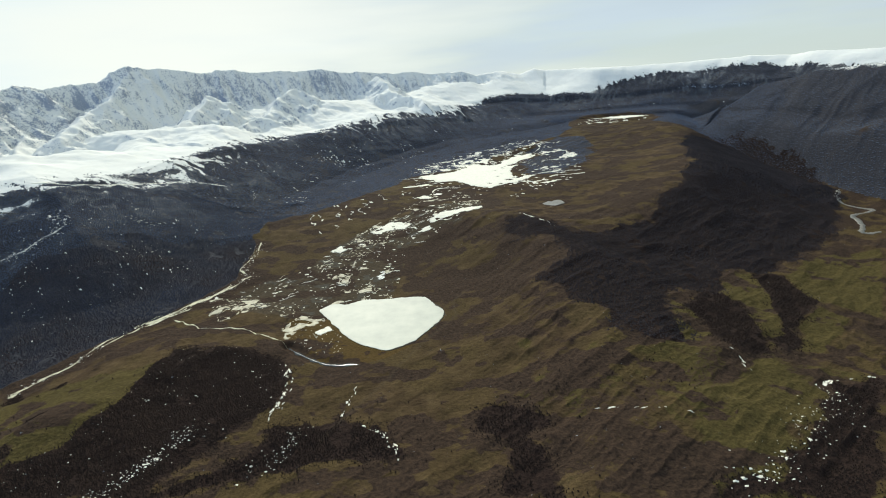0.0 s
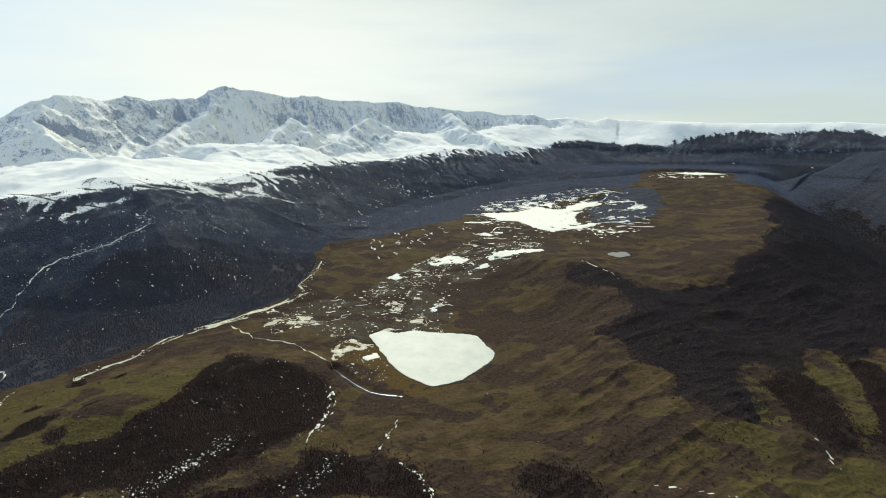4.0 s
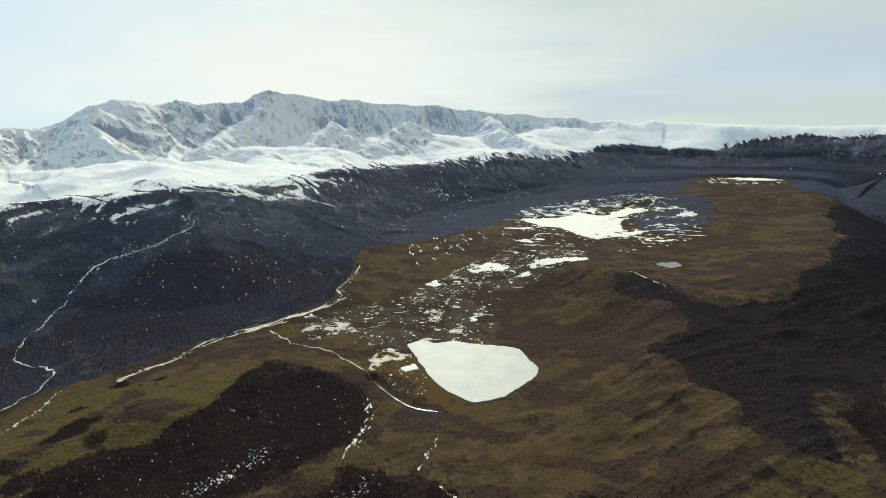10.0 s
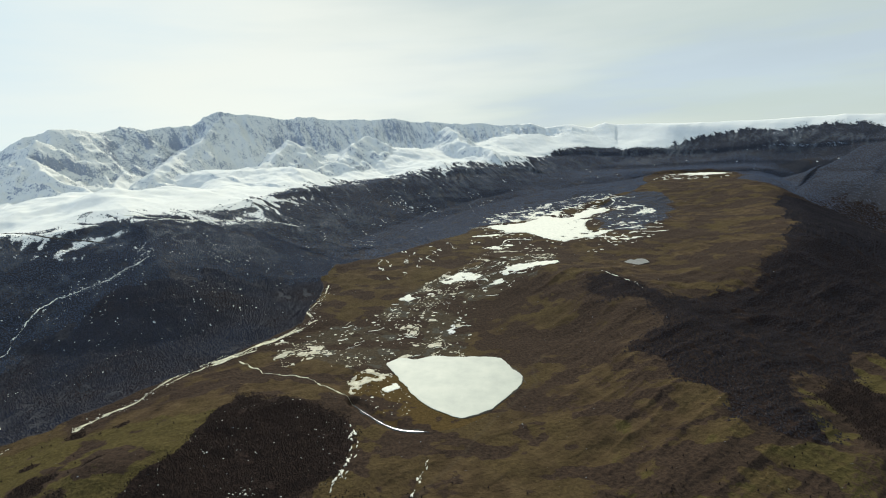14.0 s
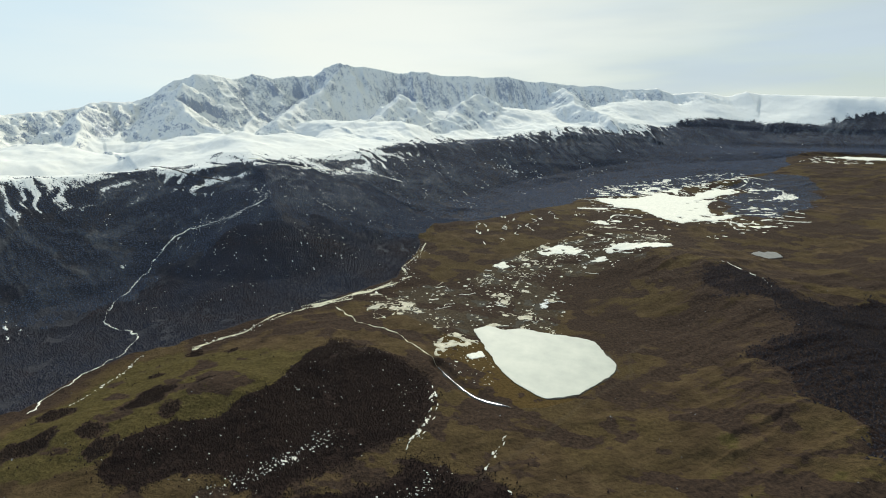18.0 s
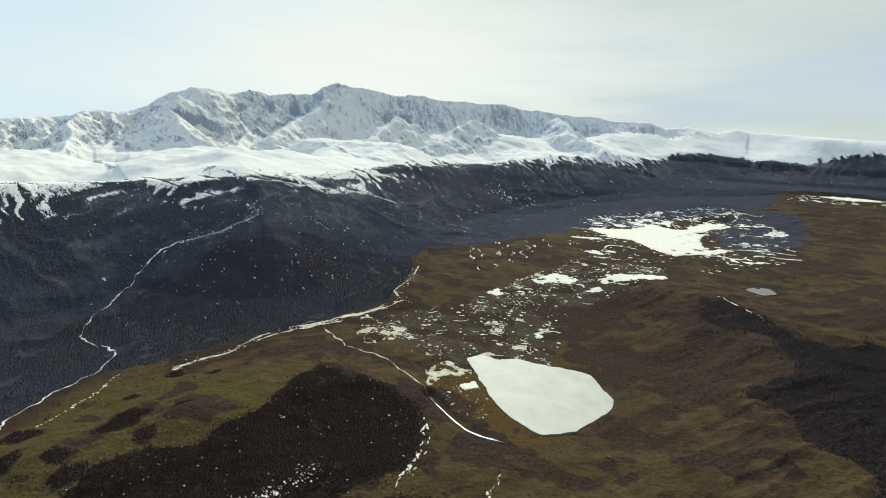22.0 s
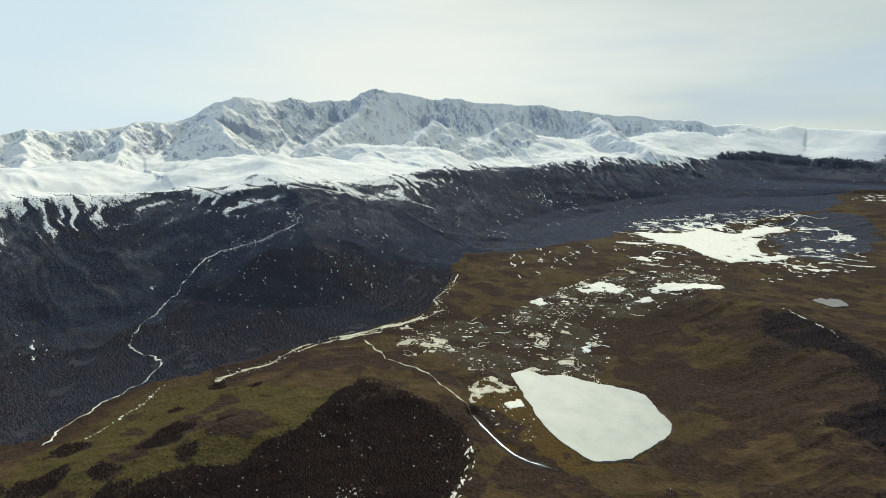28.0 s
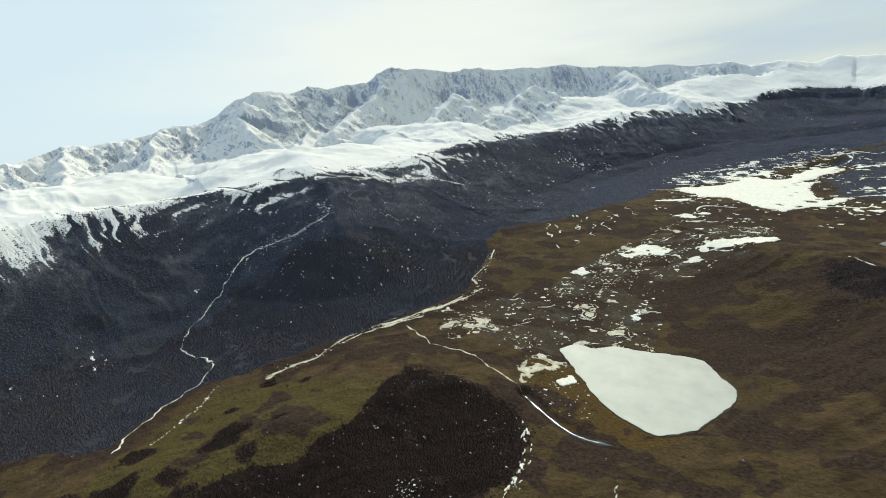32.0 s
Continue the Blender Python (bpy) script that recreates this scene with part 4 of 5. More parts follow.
def along(pts, step, wander=0.0, shift=0):
    """Points at even steps along a softened line, wandering a little."""
    p = np.array(pts, float)
    for _ in range(2):
        q = np.empty((2 * len(p) - 2, 2))
        q[0::2], q[1::2] = 0.75 * p[:-1] + 0.25 * p[1:], 0.25 * p[:-1] + 0.75 * p[1:]
        p = np.concatenate([p[:1], q, p[-1:]])
    s = np.concatenate([[0], np.cumsum(np.hypot(*np.diff(p, axis=0).T))])
    t = np.arange(0, s[-1], step)
    x, y = np.interp(t, s, p[:, 0]), np.interp(t, s, p[:, 1])
    return x + wander * fbm(x, y, 22, 3, 0.6, shift), y + wander * fbm(x, y, 22, 3, 0.6, shift + 9)


def ribbon(name, pts, width, mat, label, category, lift=0.45, wander=2.0, shift=0, vary=0.5, kind="structure", level=None):
    """A stream or strip that follows the ground, of uneven width, with a lip on either side."""
    x, y = along(pts, 2.5, wander, shift)
    dx, dy = np.gradient(x), np.gradient(y)
    n = np.hypot(dx, dy)
    half = 0.5 * width * (1 + vary * 1.6 * fbm(x, y, 16, 3, 0.6, shift + 2))
    half = np.maximum(half, 0.04 * width) * np.clip(np.minimum(np.arange(len(x)), np.arange(len(x))[::-1]) / 3 + 0.15, 0, 1)
    verts = []
    for k, sink in ((-1.0, 0.8), (-0.9, 0.0), (0.0, -0.05), (0.9, 0.0), (1.0, 0.8)):
        vx, vy = x - k * half * dy / n, y + k * half * dx / n
        verts.append(np.stack([vx, vy, (ground_at(vx, vy) + lift if level is None else np.full(vx.shape, level)) - sink], 1))
    verts = np.stack(verts, 1)
    rows, cols = verts.shape[:2]
    i, j = np.meshgrid(np.arange(rows - 1), np.arange(cols - 1), indexing="ij")
    faces = np.stack([i * cols + j, i * cols + j + 1, (i + 1) * cols + j + 1, (i + 1) * cols + j], -1).reshape(-1, 4)
    return tagged(new(name, mesh_from(name, verts.reshape(-1, 3), faces, mat)), label, category, "", kind)


field_sheet("river", RIVER[:10], 0.8, braids(RIVER[:10], 10.0, 6.0, 141, 0.06), 0.5, RIVER_ICE, "braided ice-covered river between dark forest and brown knoll", "river", "", "structure")
field_sheet("river", RIVER[8:], 0.9, braids(RIVER[8:], 4.0, 5.0, 151, 0.02), 0.5, RIVER_ICE, "thin frozen upper river along the forest edge", "river", "", "structure")
ribbon("river", BRANCH, 2.6, RIVER_ICE, "narrow ice-covered side arm of the river", "river", 0.5, 2, 2, 1.3)
ribbon("river", RIVER_SIDE, 13, SIDE_WATER, "pale meandering river on the floor of the side valley", "river", 0.8, 6, 3, 0.2)
ribbon("stream", GULLY, 1.5, SNOW, "thin snow-filled stream bed winding down the forested slope", "stream", 0.5, 9, 4, 2.2)
ribbon("stream", BRANCH[-1:] + CREEK + SHORE[:1], 1.7, RIVER_ICE, "thin snow-lined stream running to the lake basin", "stream", 0.5, 2.5, 5, 1.6)
ribbon("stream", SHORE[:5], 5.5, WATER, "widened channel of open meltwater beside the lake", "stream", 0, 1.5, 6, 1.0, "structure", -0.1)
ribbon("shore_band", [LAKE[k] for k in (6, 7, 8, 9, 10, 11, 12, 13, 14)], 5, SHINGLE, "grey-brown shingle band along the lake shore", "shore", 0.3, 0.6, 8, 0.2)


def draped(name, x, y, thick, mat, label, category, group):
    """A thin drift that lies on the ground, highest in its middle."""
    cx, cy = x.mean(), y.mean()
    mx, my = 0.45 * x + 0.55 * cx, 0.45 * y + 0.55 * cy
    n = len(x)
    z = ground_at(np.concatenate([x, mx, [cx]]), np.concatenate([y, my, [cy]]))
    z[:n] -= 0.15
    z[n:] += thick
    verts = np.stack([np.concatenate([x, mx, [cx]]), np.concatenate([y, my, [cy]]), z], 1)
    k = np.arange(n)
    rim = np.stack([k, (k + 1) % n, n + (k + 1) % n], 1)
    rim2 = np.stack([k, n + (k + 1) % n, n + k], 1)
    cap = np.stack([n + k, n + (k + 1) % n, np.full(n, 2 * n)], 1)
    return tagged(new(name, mesh_from(name, verts, np.concatenate([rim, rim2, cap]), mat)), label, category, group)


def blob(cx, cy, size, stretch, angle, rng, points=16):
    """An uneven closed outline round a middle."""
    a = np.linspace(0, 2 * np.pi, points, endpoint=False)
    r = size * (1 + 0.28 * np.sin(a * 2 + rng.uniform(0, 6)) + 0.22 * np.sin(a * 3 + rng.uniform(0, 6)) + 0.16 * np.sin(a * 5 + rng.uniform(0, 6)) + rng.uniform(-0.12, 0.12, points))
    u, v = r * np.cos(a) * stretch, r * np.sin(a)
    return cx + u * math.cos(angle) - v * math.sin(angle), cy + u * math.sin(angle) + v * math.cos(angle)


draped_label = "patch of old snow lying on brown marsh"
for n, (pts, rough, cell, grow) in enumerate(((STRIP, 14, 2.0, 2), (PATCH_A, 16, 2.0, 3), (PATCH_B, 9, 1.5, 1), (PATCH_C, 22, 3.0, 3), (PATCH_E, 8, 0.8, 2))):
    sheet("snow_patch", pts, rough, 26, cell, 0.6, SNOW, "large ragged sheet of old snow in the marsh", "snow", "large snow sheets", "", None, -0.5, 70 + 3 * n, grow)
slab("pond", *outline(POND, 4, 7, 47), float(ground_at(325.0, 1380.0)[0]) + 0.7, 1.6, SIDE_WATER, "grey shallow pond on the brown plateau", "pond", "", "structure")

rng = np.random.RandomState(11)


def in_shape(pts, count):
    """Random places inside a closed outline."""
    xs, ys = [p[0] for p in pts], [p[1] for p in pts]
    got = np.zeros((0, 2))
    while len(got) < count:
        c = np.stack([rng.uniform(min(xs), max(xs), 4 * count), rng.uniform(min(ys), max(ys), 4 * count)], 1)
        got = np.concatenate([got, c[inside(c[:, 0], c[:, 1], pts) > 0]])
    return got[:count]


field_sheet("marsh_ice", MARSH_WET, 1.1, rings_in(MARSH_WET, 25, 30, 0.12, 0.058, 0.47, 161), 0.5, MARSH_ICE, "rims of old snow and ice round marsh hummocks", "snow")
field_sheet("marsh_ice", ICE_EDGE, 0.9, rings_in(ICE_EDGE, 10, 18, 0.05, 0.08, 0.30, 171), 0.4, MARSH_ICE, "broken ice along the marshy edge of the lake", "snow")
sheet("marsh_ice", PATCH_D, 9, 16, 0.9, 0.5, MARSH_ICE, "ragged ice sheet full of holes on ochre lake mud", "snow", "", "", None, -0.16, 181, 4)
for x, y in in_shape(MARSH, 34):
    size = min(2.0 * math.exp(rng.normal(0, 0.55)), 8) * (0.8 + max(0, y - 950) / 420)
    draped("snow_patch", *blob(x, y, size, rng.uniform(1.1, 2.4), rng.uniform(-0.3, 0.5), rng), 0.45, SNOW, draped_label, "snow", "snow patches in the marsh")
FAR_MARSH = [(-150, 1560), (250, 1480), (520, 1700), (620, 2150), (560, 2500), (150, 2420), (-120, 2150)]
for x, y in in_shape(FAR_MARSH, 45):
    size = min(5.0 * math.exp(rng.normal(0, 0.6)), 26)
    draped("snow_patch", *blob(x, y, size, rng.uniform(1.3, 3.0), rng.uniform(-0.2, 0.5), rng), 0.7, SNOW, "patch of old snow beside the far frozen lake", "snow", "snow patches by the far lake")
FIELD = [(-460, 1330), (-330, 1700), (-180, 1640), (-240, 1400), (-380, 1280)]
field_sheet("marsh_ice", FAR_MARSH, 3.0, rings_in(FAR_MARSH, 50, 80, 0.12, 0.045, 0.55, 191), 0.9, SNOW, "ragged snow rims in the marsh round the far lake", "snow")
for x, y in in_shape(FIELD, 9):
    draped("snow_patch", *blob(x, y, 2.4, rng.uniform(2, 6), rng.uniform(1.2, 2.4), rng), 0.5, SNOW, "narrow drift of old snow in the brown field", "snow", "snow drifts in the field")


def snow_line(x, y, long, width, angle, label, group):
    """A short winding drift in an old channel."""
    steps = np.linspace(-0.5, 0.5, 7) * long
    bend, phase, swing = rng.uniform(-0.9, 0.9), rng.uniform(0, 6), rng.uniform(0.05, 0.16) * long
    pts = [(x + s * math.cos(angle + bend * s / long) - swing * math.sin(7 * s / long + phase) * math.sin(angle), y + s * math.sin(angle + bend * s / long) + swing * math.sin(7 * s / long + phase) * math.cos(angle)) for s in steps]
    ob = ribbon("snow_patch", pts, width, SNOW, label, "snow", 0.5, 1.0, int(rng.randint(20, 60)), 1.5, "")
    tagged(ob, label, "snow", group)


for x, y in in_shape(MARSH, 34):
    snow_line(x, y, rng.uniform(12, 40), rng.uniform(1.0, 2.2) * (0.8 + max(0, y - 950) / 500), rng.normal(0.3, 0.5), "narrow winding drift of old snow in a marsh channel", "snow patches in the marsh")
for x, y in in_shape(FAR_MARSH, 30):
    snow_line(x, y, rng.uniform(50, 170), rng.uniform(3.0, 6.0), rng.normal(0.3, 0.4), "long winding drift of old snow by the far lake", "snow patches by the far lake")
for x, y in in_shape(FIELD, 15):
    snow_line(x, y, rng.uniform(22, 60), rng.uniform(1.6, 3.0), rng.uniform(1.7, 2.2), "narrow drift of old snow in the brown field", "snow drifts in the field")


def chain(pts, count, size, spread, long, label, group):
    """Drifts strung along a line."""
    x, y = along(pts, 1.0, 1.5, 60)
    for t in np.sort(rng.randint(0, len(x), count)):
        i = min(t, len(x) - 2)
        angle = math.atan2(y[i + 1] - y[i], x[i + 1] - x[i]) + rng.normal(0, 0.25)
        s = size * math.exp(rng.normal(0, 0.45))
        draped("snow_patch", *blob(x[i] + rng.normal(0, spread), y[i] + rng.normal(0, spread), s, long * rng.uniform(0.6, 1.4), angle, rng, 12), 0.45, SNOW, label, "snow", group)


for pts, count, size, spread, long in ((CHAIN_A, 34, 1.0, 3.5, 2.6), (CHAIN_B, 16, 0.7, 1.2, 2.8), (CHAIN_C, 16, 0.9, 2.0, 1.8), (CHAIN_D, 9, 1.5, 1.0, 3.0),
                                       (CHAIN_E, 10, 0.6, 0.5, 4.5), (CHAIN_F, 6, 1.3, 1.5, 2.0), (CHAIN_G, 14, 1.0, 3.0, 1.6), (CHAIN_H, 9, 2.2, 3.0, 3.0), (CHAIN_J, 8, 1.1, 1.5, 1.6)):
    chain(pts, count, size, spread, long, "small drift of old snow along a hollow", "snow drifts in hollows")

def drift_stuff(name, pts, count, size, spread, label, area=False):
    """Many tiny drifts, too small to count, as one mesh, strung along a line or over an area."""
    if area:
        cx, cy = in_shape(pts, count).T
    else:
        x, y = along(pts, 1.0, 3, 61)
        k = rng.randint(0, len(x), count)
        cx, cy = x[k] + rng.normal(0, spread, count), y[k] + rng.normal(0, spread, count)
    fleck_mesh(name, cx, cy, size, label)


def fleck_mesh(name, cx, cy, size, label):
    count = len(cx)
    s = size * np.exp(rng.normal(0, 0.5, count))
    a = np.linspace(0, 2 * np.pi, 7, endpoint=False)
    r = s[:, None] * rng.uniform(0.6, 1.4, (count, 7))
    vx, vy = cx[:, None] + 1.5 * r * np.cos(a), cy[:, None] + r * np.sin(a)
    vz = ground_at(vx.ravel(), vy.ravel()).reshape(vx.shape) - 0.1
    rim = np.stack([vx, vy, vz], -1)
    top = np.stack([cx, cy, vz.mean(1) + 0.8], -1)[:, None]
    verts = np.concatenate([rim, top], 1).reshape(-1, 3)
    j = np.arange(7)
    one = np.stack([j, (j + 1) % 7, np.full(7, 7)], 1)
    faces = (one[None] + 8 * np.arange(count)[:, None, None]).reshape(-1, 3)
    tagged(new(name, mesh_from(name, verts, faces, SNOW)), label, "snow", "", "stuff")


drift_stuff("snow_drifts", DRIFTS, 210, 0.55, 7, "scattered snow drifts between bare larches on the knoll")
drift_stuff("snow_drifts", DRIFTS_B, 90, 0.5, 7, "scattered snow drifts in a wooded gully")
drift_stuff("snow_drifts", CHAIN_G, 190, 0.5, 14, "scattered snow drifts among trees in the corner wood")
drift_stuff("snow_drifts", GULLY[9:], 260, 0.7, 9, "scattered snow along the stream gully in the forest")
drift_stuff("snow_drifts", RIVER, 330, 0.6, 8.0, "broken ice and snow along the river banks")
drift_stuff("snow_drifts", LAKE_ARM, 90, 5.0, 12, "broken snow along the arm of the far lake")
drift_stuff("snow_drifts", FAR_MARSH, 320, 3.2, 0, "small snow patches in the far marsh", True)
THIRD_SHORE = [(850, 3020), (1000, 3180), (1200, 3250), (1380, 3190), (1340, 3040), (1100, 2990)]
drift_stuff("snow_drifts", THIRD_SHORE, 130, 5.0, 0, "small snow patches round the distant lake", True)
drift_stuff("snow_drifts", MARSH, 330, 1.0, 0, "small snow patches in the near marsh", True)
SLOPE = [(-1010, 720), (-820, 800), (-600, 1000), (-560, 1300), (-560, 1500), (-820, 1500), (-1000, 1200), (-1180, 900)]
drift_stuff("snow_drifts", SLOPE, 190, 0.65, 0, "small snow flecks between the trees of the mountain slope", True)
drift_stuff("snow_drifts", WOOD_KNOLL, 210, 0.38, 0, "small snow flecks among the larches on the knoll", True)
WET = [(-300, 800), (-240, 800), (-170, 700), (-200, 655), (-250, 690), (-290, 750)]
drift_stuff("snow_drifts", WET, 80, 0.65, 0, "small snow remnants on ochre lake mud", True)


def fleck_lines(name, pts, lines, reach, size, label):
    """Strings of snow flecks that run down the gullies of a wooded slope."""
    px, py = [], []
    for x, y in in_shape(pts, lines):
        turn = rng.normal(0, 0.5)
        count, heading = int(rng.uniform(0.4, 1.0) * reach / 2.5), None
        for _ in range(count):
            z = height(np.array([x, x + 12, x]), np.array([y, y, y + 12]))[0] if heading is None or rng.uniform() < 0.12 else z
            heading = math.atan2(z[0] - z[2], z[0] - z[1]) + turn
            x, y = x + 2.5 * math.cos(heading), y + 2.5 * math.sin(heading)
            turn = 0.97 * turn + rng.normal(0, 0.16)
            if rng.uniform() < 0.45:
                px.append(x + rng.normal(0, 2.2))
                py.append(y + rng.normal(0, 2.2))
    fleck_mesh(name, np.array(px), np.array(py), size, label)


fleck_lines("snow_drifts", SLOPE, 34, 60, 0.48, "strings of snow flecks down the gullies of the wooded slope")
fleck_lines("snow_drifts", [(-1250, 950), (-1000, 1130), (-880, 1350), (-760, 1300), (-700, 1130), (-850, 1000), (-1100, 800)], 30, 70, 0.6, "bright snow flecks along the upper stream gullies")
fleck_lines("snow_drifts", [(-860, 1500), (-560, 1500), (-380, 1950), (-100, 2400), (100, 2650), (-300, 2600), (-700, 2300)], 45, 90, 1.1, "snow flecks between the conifers at the foot of the range")
drift_stuff("snow_drifts", SIDE_ARM, 60, 0.8, 2.0, "broken snow along a second stream channel")
ribbon("moraine_edge", MORAINE_HIGH, 5, SNOW, "snow-covered crest of a long lateral moraine", "moraine", 0.8, 5, 13, 1.2)
ribbon("moraine_edge", BENCH[:4], 4, SHINGLE, "dark rim of bare stones across the snow bench", "moraine", 0.6, 3, 12, 0.6)


# ---- woods ----
def forest(name, x, y, tall, wide, sides, mat, label, category="forest", tiers=2):
    """Many trees as one mesh: each a ragged cone of two tiers on its own place."""
    n = len(x)
    z = ground_at(x, y) - 0.4
    hgt = tall * rng.uniform(0.65, 1.35, n)
    rad = wide * rng.uniform(0.7, 1.35, n)
    lean_x, lean_y = rng.normal(0, 0.05, n) * hgt, rng.normal(0, 0.05, n) * hgt
    a = np.linspace(0, 2 * np.pi, sides, endpoint=False)[None] + rng.uniform(0, 6, (n, 1))
    parts, faces, base = [], [], 0
    j = np.arange(sides)
    for low, high, k in ((0.06, 0.68, 1.0), (0.42, 1.0, 0.66)) if tiers == 2 else ((0.0, 1.0, 0.95),):
        r = rad[:, None] * k * rng.uniform(0.7, 1.25, (n, sides))
        ring = np.stack([x[:, None] + r * np.cos(a), y[:, None] + r * np.sin(a), np.broadcast_to((z + low * hgt)[:, None], r.shape) + rng.uniform(-0.08, 0.08, r.shape) * hgt[:, None]], -1)
        tip = np.stack([x + lean_x * high, y + lean_y * high, z + high * hgt], -1)[:, None]
        parts.append(np.concatenate([ring, tip], 1))
        faces.append(np.stack([base + j, base + (j + 1) % sides, np.full(sides, base + sides)], 1))
        base += sides + 1
    verts = np.concatenate(parts, 1).reshape(-1, 3)
    one = np.concatenate(faces)
    every = (one[None] + base * np.arange(n)[:, None, None]).reshape(-1, 3)
    return tagged(new(name, mesh_from(name, verts, every, mat, False)), label, category, "", "stuff")


def wood_places(x0, x1, y0, y1, step, test):
    """Jittered places on a square grid that pass a test."""
    gx, gy = np.meshgrid(np.arange(x0, x1, step), np.arange(y0, y1, step))
    gx, gy = gx.ravel() + rng.uniform(-0.6, 0.6, gx.size) * step, gy.ravel() + rng.uniform(-0.6, 0.6, gy.size) * step
    keep = test(gx, gy)
    return gx[keep], gy[keep]


def thin(x, y, size, level, shift):
    """Gaps in a wood."""
    return fbm(x, y, size, 4, 0.6, shift) > level


def in_wood(pts, rough, shift, gap=-0.25, size=45):
    """Inside an outline, thinning out towards its edge."""
    return lambda x, y: (inside(x, y, pts, rough, size, shift) > rng.uniform(-14, 16, x.shape)) & thin(x, y, 30, gap, 101)


def range_test(x, y):
    odds = rng.uniform(0, 1, x.shape)
    return (inside(x, y, RANGE_WOOD, 26, 110) > 0) & (inside(x, y, LAKE_FAR, 36, 55, 2) < -8) & (odds < 0.97 * smooth(0.95, 0.15, snow_reach(x, y)[0])) & thin(x, y, 45, -0.42, 103)


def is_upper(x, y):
    """The upper zone of the mountain forest, and all of its far end, where haze is put into the crown colour."""
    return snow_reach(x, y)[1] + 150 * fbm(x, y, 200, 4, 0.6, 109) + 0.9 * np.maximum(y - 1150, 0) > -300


def ridge_test(x, y):
    _, u, ub = height(x, y)
    return (ub > 0.02) & (u < 0.02) & thin(x, y, 260, -0.52, 88)


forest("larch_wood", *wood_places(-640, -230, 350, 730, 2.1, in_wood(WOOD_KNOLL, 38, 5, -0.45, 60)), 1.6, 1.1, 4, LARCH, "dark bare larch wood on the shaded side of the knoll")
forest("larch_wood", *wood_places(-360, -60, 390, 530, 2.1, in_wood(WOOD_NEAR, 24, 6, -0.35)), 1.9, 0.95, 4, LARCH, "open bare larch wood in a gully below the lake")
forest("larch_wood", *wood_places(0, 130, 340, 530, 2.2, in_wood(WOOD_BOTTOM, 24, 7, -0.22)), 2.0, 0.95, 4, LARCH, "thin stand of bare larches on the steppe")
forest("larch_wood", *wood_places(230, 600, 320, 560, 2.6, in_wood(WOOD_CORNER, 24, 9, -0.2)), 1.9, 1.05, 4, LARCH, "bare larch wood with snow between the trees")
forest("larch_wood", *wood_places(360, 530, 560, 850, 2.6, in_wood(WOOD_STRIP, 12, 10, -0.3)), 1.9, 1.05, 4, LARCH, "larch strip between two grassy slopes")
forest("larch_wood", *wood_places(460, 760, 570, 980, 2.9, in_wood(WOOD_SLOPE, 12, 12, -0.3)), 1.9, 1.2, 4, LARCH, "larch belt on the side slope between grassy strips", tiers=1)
forest("pine_forest", *wood_places(120, 1480, 590, 1500, 3.6, in_wood(WOOD_SIDE, 48, 8, -0.45, 95)), 1.9, 2.0, 4, MIXED, "dark forest on the slope beyond the lake hill", tiers=1)
forest("pine_forest", *wood_places(500, 1500, 1500, 2330, 5.2, in_wood(WOOD_SIDE, 48, 8, -0.45, 95)), 3.6, 3.4, 4, MIXED, "dark forest at the edge of the plateau", tiers=1)
forest("pine_forest", *wood_places(-1750, -480, 250, 1500, 3.4, lambda x, y: range_test(x, y) & ~is_upper(x, y)), 2.3, 1.7, 4, HAZY_PINE, "dark forest on the lower mountain slope beside the river", tiers=1)
forest("pine_forest", *wood_places(-1750, -480, 250, 1500, 3.6, lambda x, y: range_test(x, y) & is_upper(x, y)), 2.0, 1.9, 4, HAZY_CONIFER, "dark blue-green conifer forest thinning out towards the snow", tiers=1)
# far crowns are low and broad to catch the sun, standing in for haze
forest("pine_forest", *wood_places(-1000, 950, 1500, 3950, 7.2, range_test), 2.0, 4.3, 4, HAZY_CONIFER, "dark blue-green conifer forest at the foot of the snowy range", tiers=1)
forest("pine_forest", *wood_places(300, 850, 1700, 2700, 8.0, in_wood(DARK_MARSH, 60, 3, -0.15, 120)), 1.8, 4.2, 4, HAZY_CONIFER, "open conifer wood on boggy ground by the far lake", tiers=1)
forest("pine_forest", *wood_places(950, 2450, 2500, 3950, 8.2, range_test), 1.8, 4.6, 4, HAZY_CONIFER, "dark blue-green conifer forest below the far snowy plateau", tiers=1)
forest("pine_forest", *wood_places(1100, 2300, 1300, 3300, 7.6, ridge_test), 1.8, 3.6, 4, HAZY_CONIFER, "dark blue-green conifer forest on the far ridge", tiers=1)
forest("pine_forest", *wood_places(680, 1900, 2280, 3500, 7.5, in_wood(FAR_WOOD, 30, 3, -0.6)), 2.0, 3.8, 4, HAZY_CONIFER, "dark blue-green conifer forest behind the distant lake", tiers=1)
for n, (bx, by) in enumerate(BUSHES):
    here = lambda x, y: np.hypot((x - bx) * 0.8, y - by) < BUSH_SIZE[n] * 0.9 + 20 * fbm(x, y, 38, 4, 0.6, 99) + rng.uniform(-6, 3, x.shape)
    forest("scrub_thicket", *wood_places(bx - 40, bx + 40, by - 32, by + 32, 1.8, here), 1.6, 1.2, 5, LARCH, "dark thicket of bare scrub on the grassy knoll", "thicket")


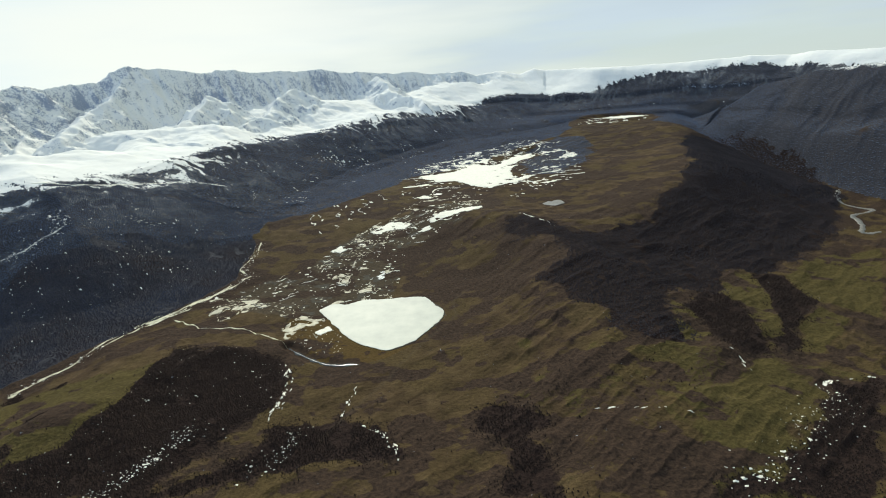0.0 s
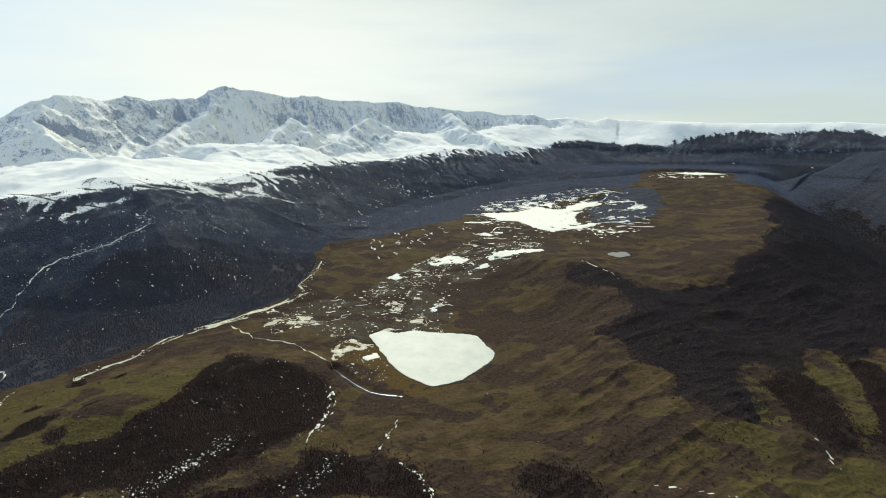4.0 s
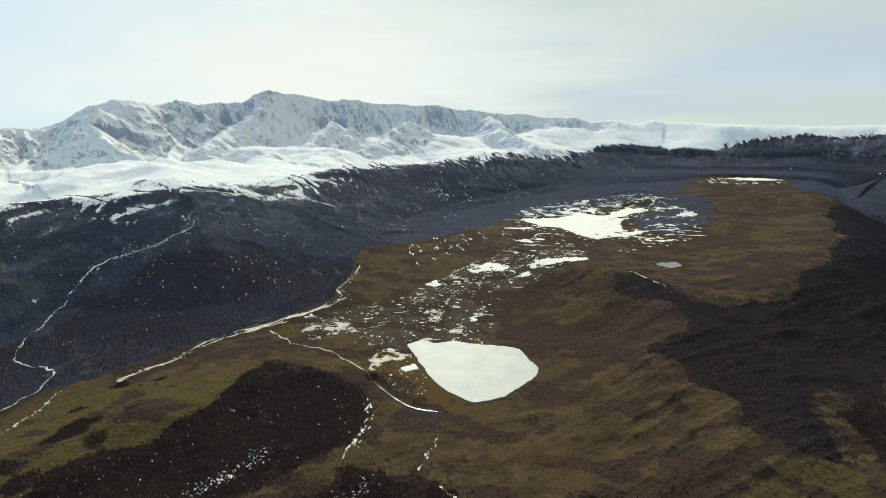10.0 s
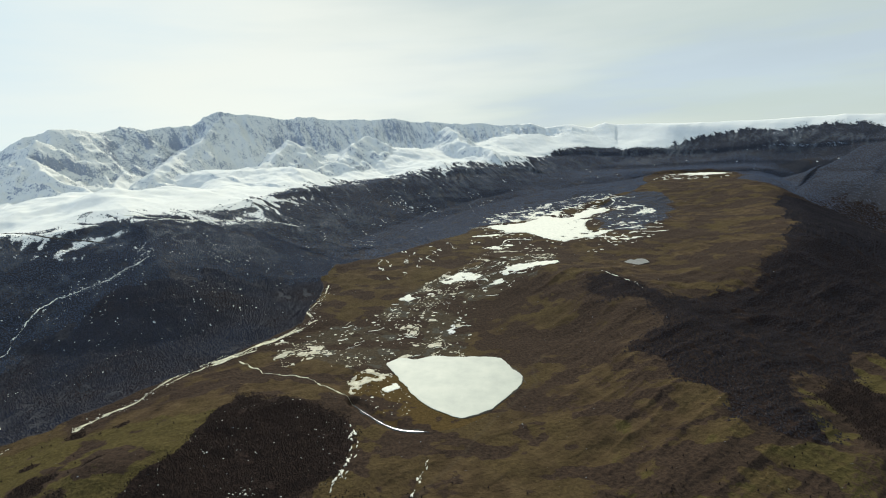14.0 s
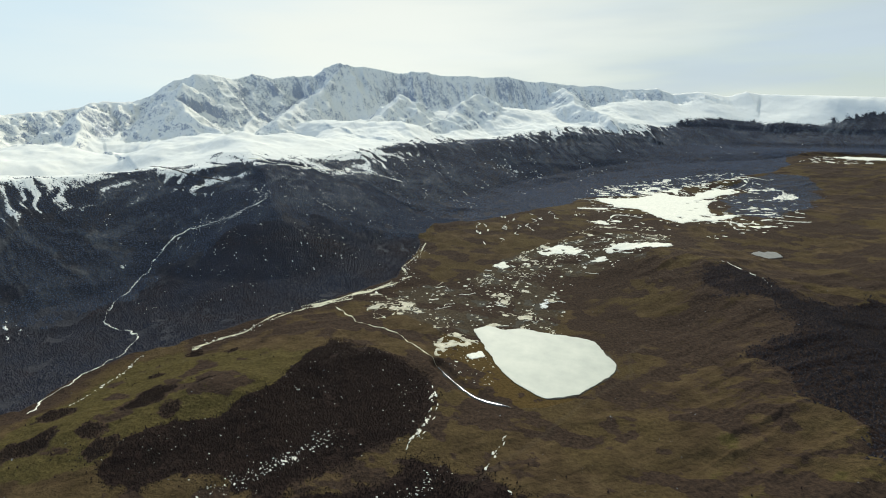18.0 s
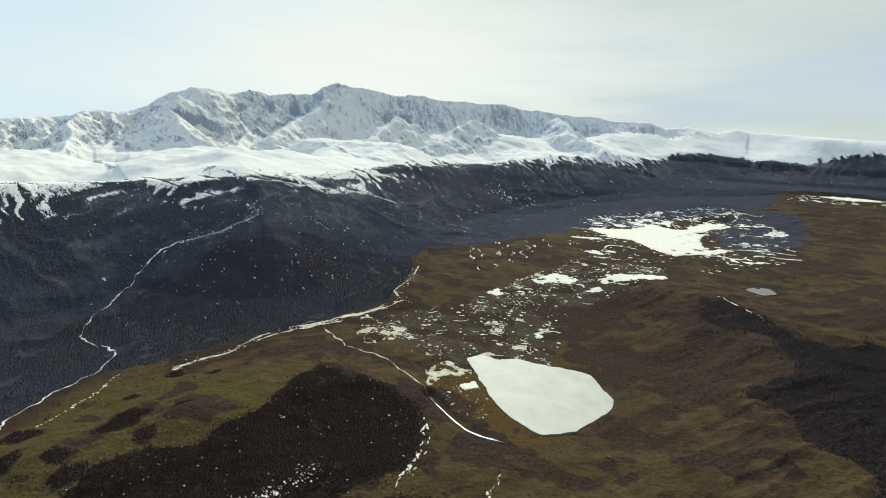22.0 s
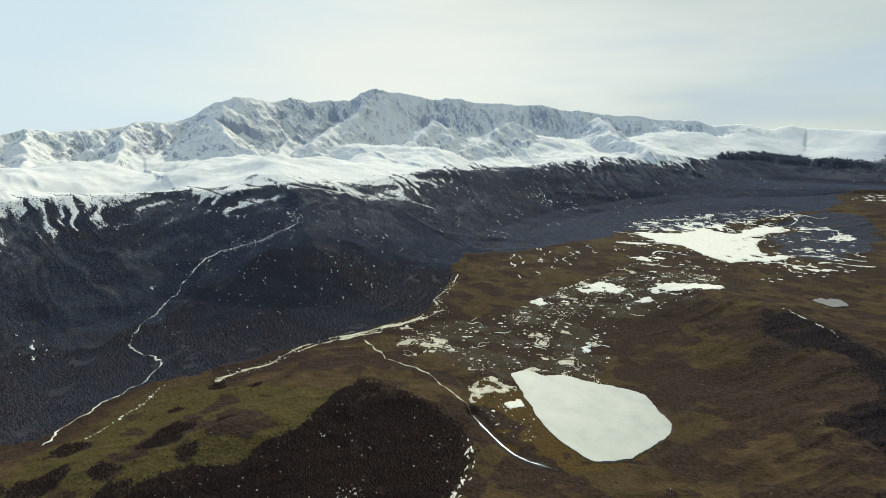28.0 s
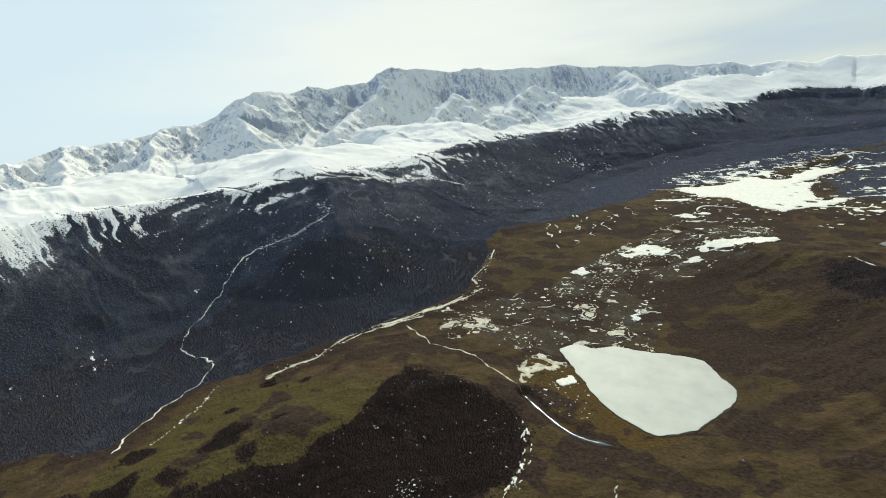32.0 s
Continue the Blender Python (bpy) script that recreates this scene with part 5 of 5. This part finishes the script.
# single larches at the edges of the woods and on the steppe
def cone(bm, x, y, z, r, tall, sides, wobble):
    tip = bm.verts.new((x + wobble[-1], y, z + tall))
    ring = [bm.verts.new((x + r * w * math.cos(6.2832 * k / sides), y + r * w * math.sin(6.2832 * k / sides), z + 0.1 * tall * (w - 1))) for k, w in zip(range(sides), wobble)]
    for k in range(sides):
        bm.faces.new((ring[k - 1], ring[k], tip))
    bm.faces.new(ring[::-1])


def part(name, bm, mat, parent, label=""):
    me = bpy.data.meshes.new(name)
    bm.to_mesh(me)
    bm.free()
    me.materials.append(mat)
    ob = new(name, me)
    ob.parent = parent
    return tagged(ob, label)


def larch_tree(seed):
    r = random.Random(seed)
    tree = tagged(new("larch_tree"), "single bare brown larch on open steppe", "tree", "lone larches")
    bm = bmesh.new()
    bmesh.ops.create_cone(bm, cap_ends=True, segments=6, radius1=0.16, radius2=0.05, depth=2.4, matrix=Matrix.Translation((0, 0, 0.9)))
    part("trunk", bm, BARK, tree)
    bm = bmesh.new()
    for low, rad, tall in ((0.7, 0.95, 1.7), (1.5, 0.75, 1.6), (2.3, 0.5, 1.4)):
        cone(bm, r.uniform(-0.08, 0.08), r.uniform(-0.08, 0.08), low, rad, tall, 7, [r.uniform(0.6, 1.3) for _ in range(8)][:7] + [r.uniform(-0.1, 0.1)])
    part("crown", bm, LARCH, tree)
    return tree


models = [larch_tree(k) for k in range(4)]
STEPPE = [(-230, 480), (-120, 545), (30, 520), (140, 520), (180, 420), (150, 330), (-40, 330), (-230, 420)]
spots = np.concatenate([in_shape(STEPPE, 60), in_shape(WOOD_BOTTOM, 40), in_shape(MEADOW_KNOLL, 40), in_shape([(60, 560), (210, 560), (330, 640), (300, 480), (160, 460)], 40)])
for n, ((x, y), z) in enumerate(zip(spots, ground_at(spots[:, 0], spots[:, 1]) - 0.2)):
    place = pose(x, y, z, 0, 0, rng.uniform(0, 360))
    if n < len(models):
        models[n].matrix_basis = place
    else:
        copy_thing(models[n % len(models)], place)
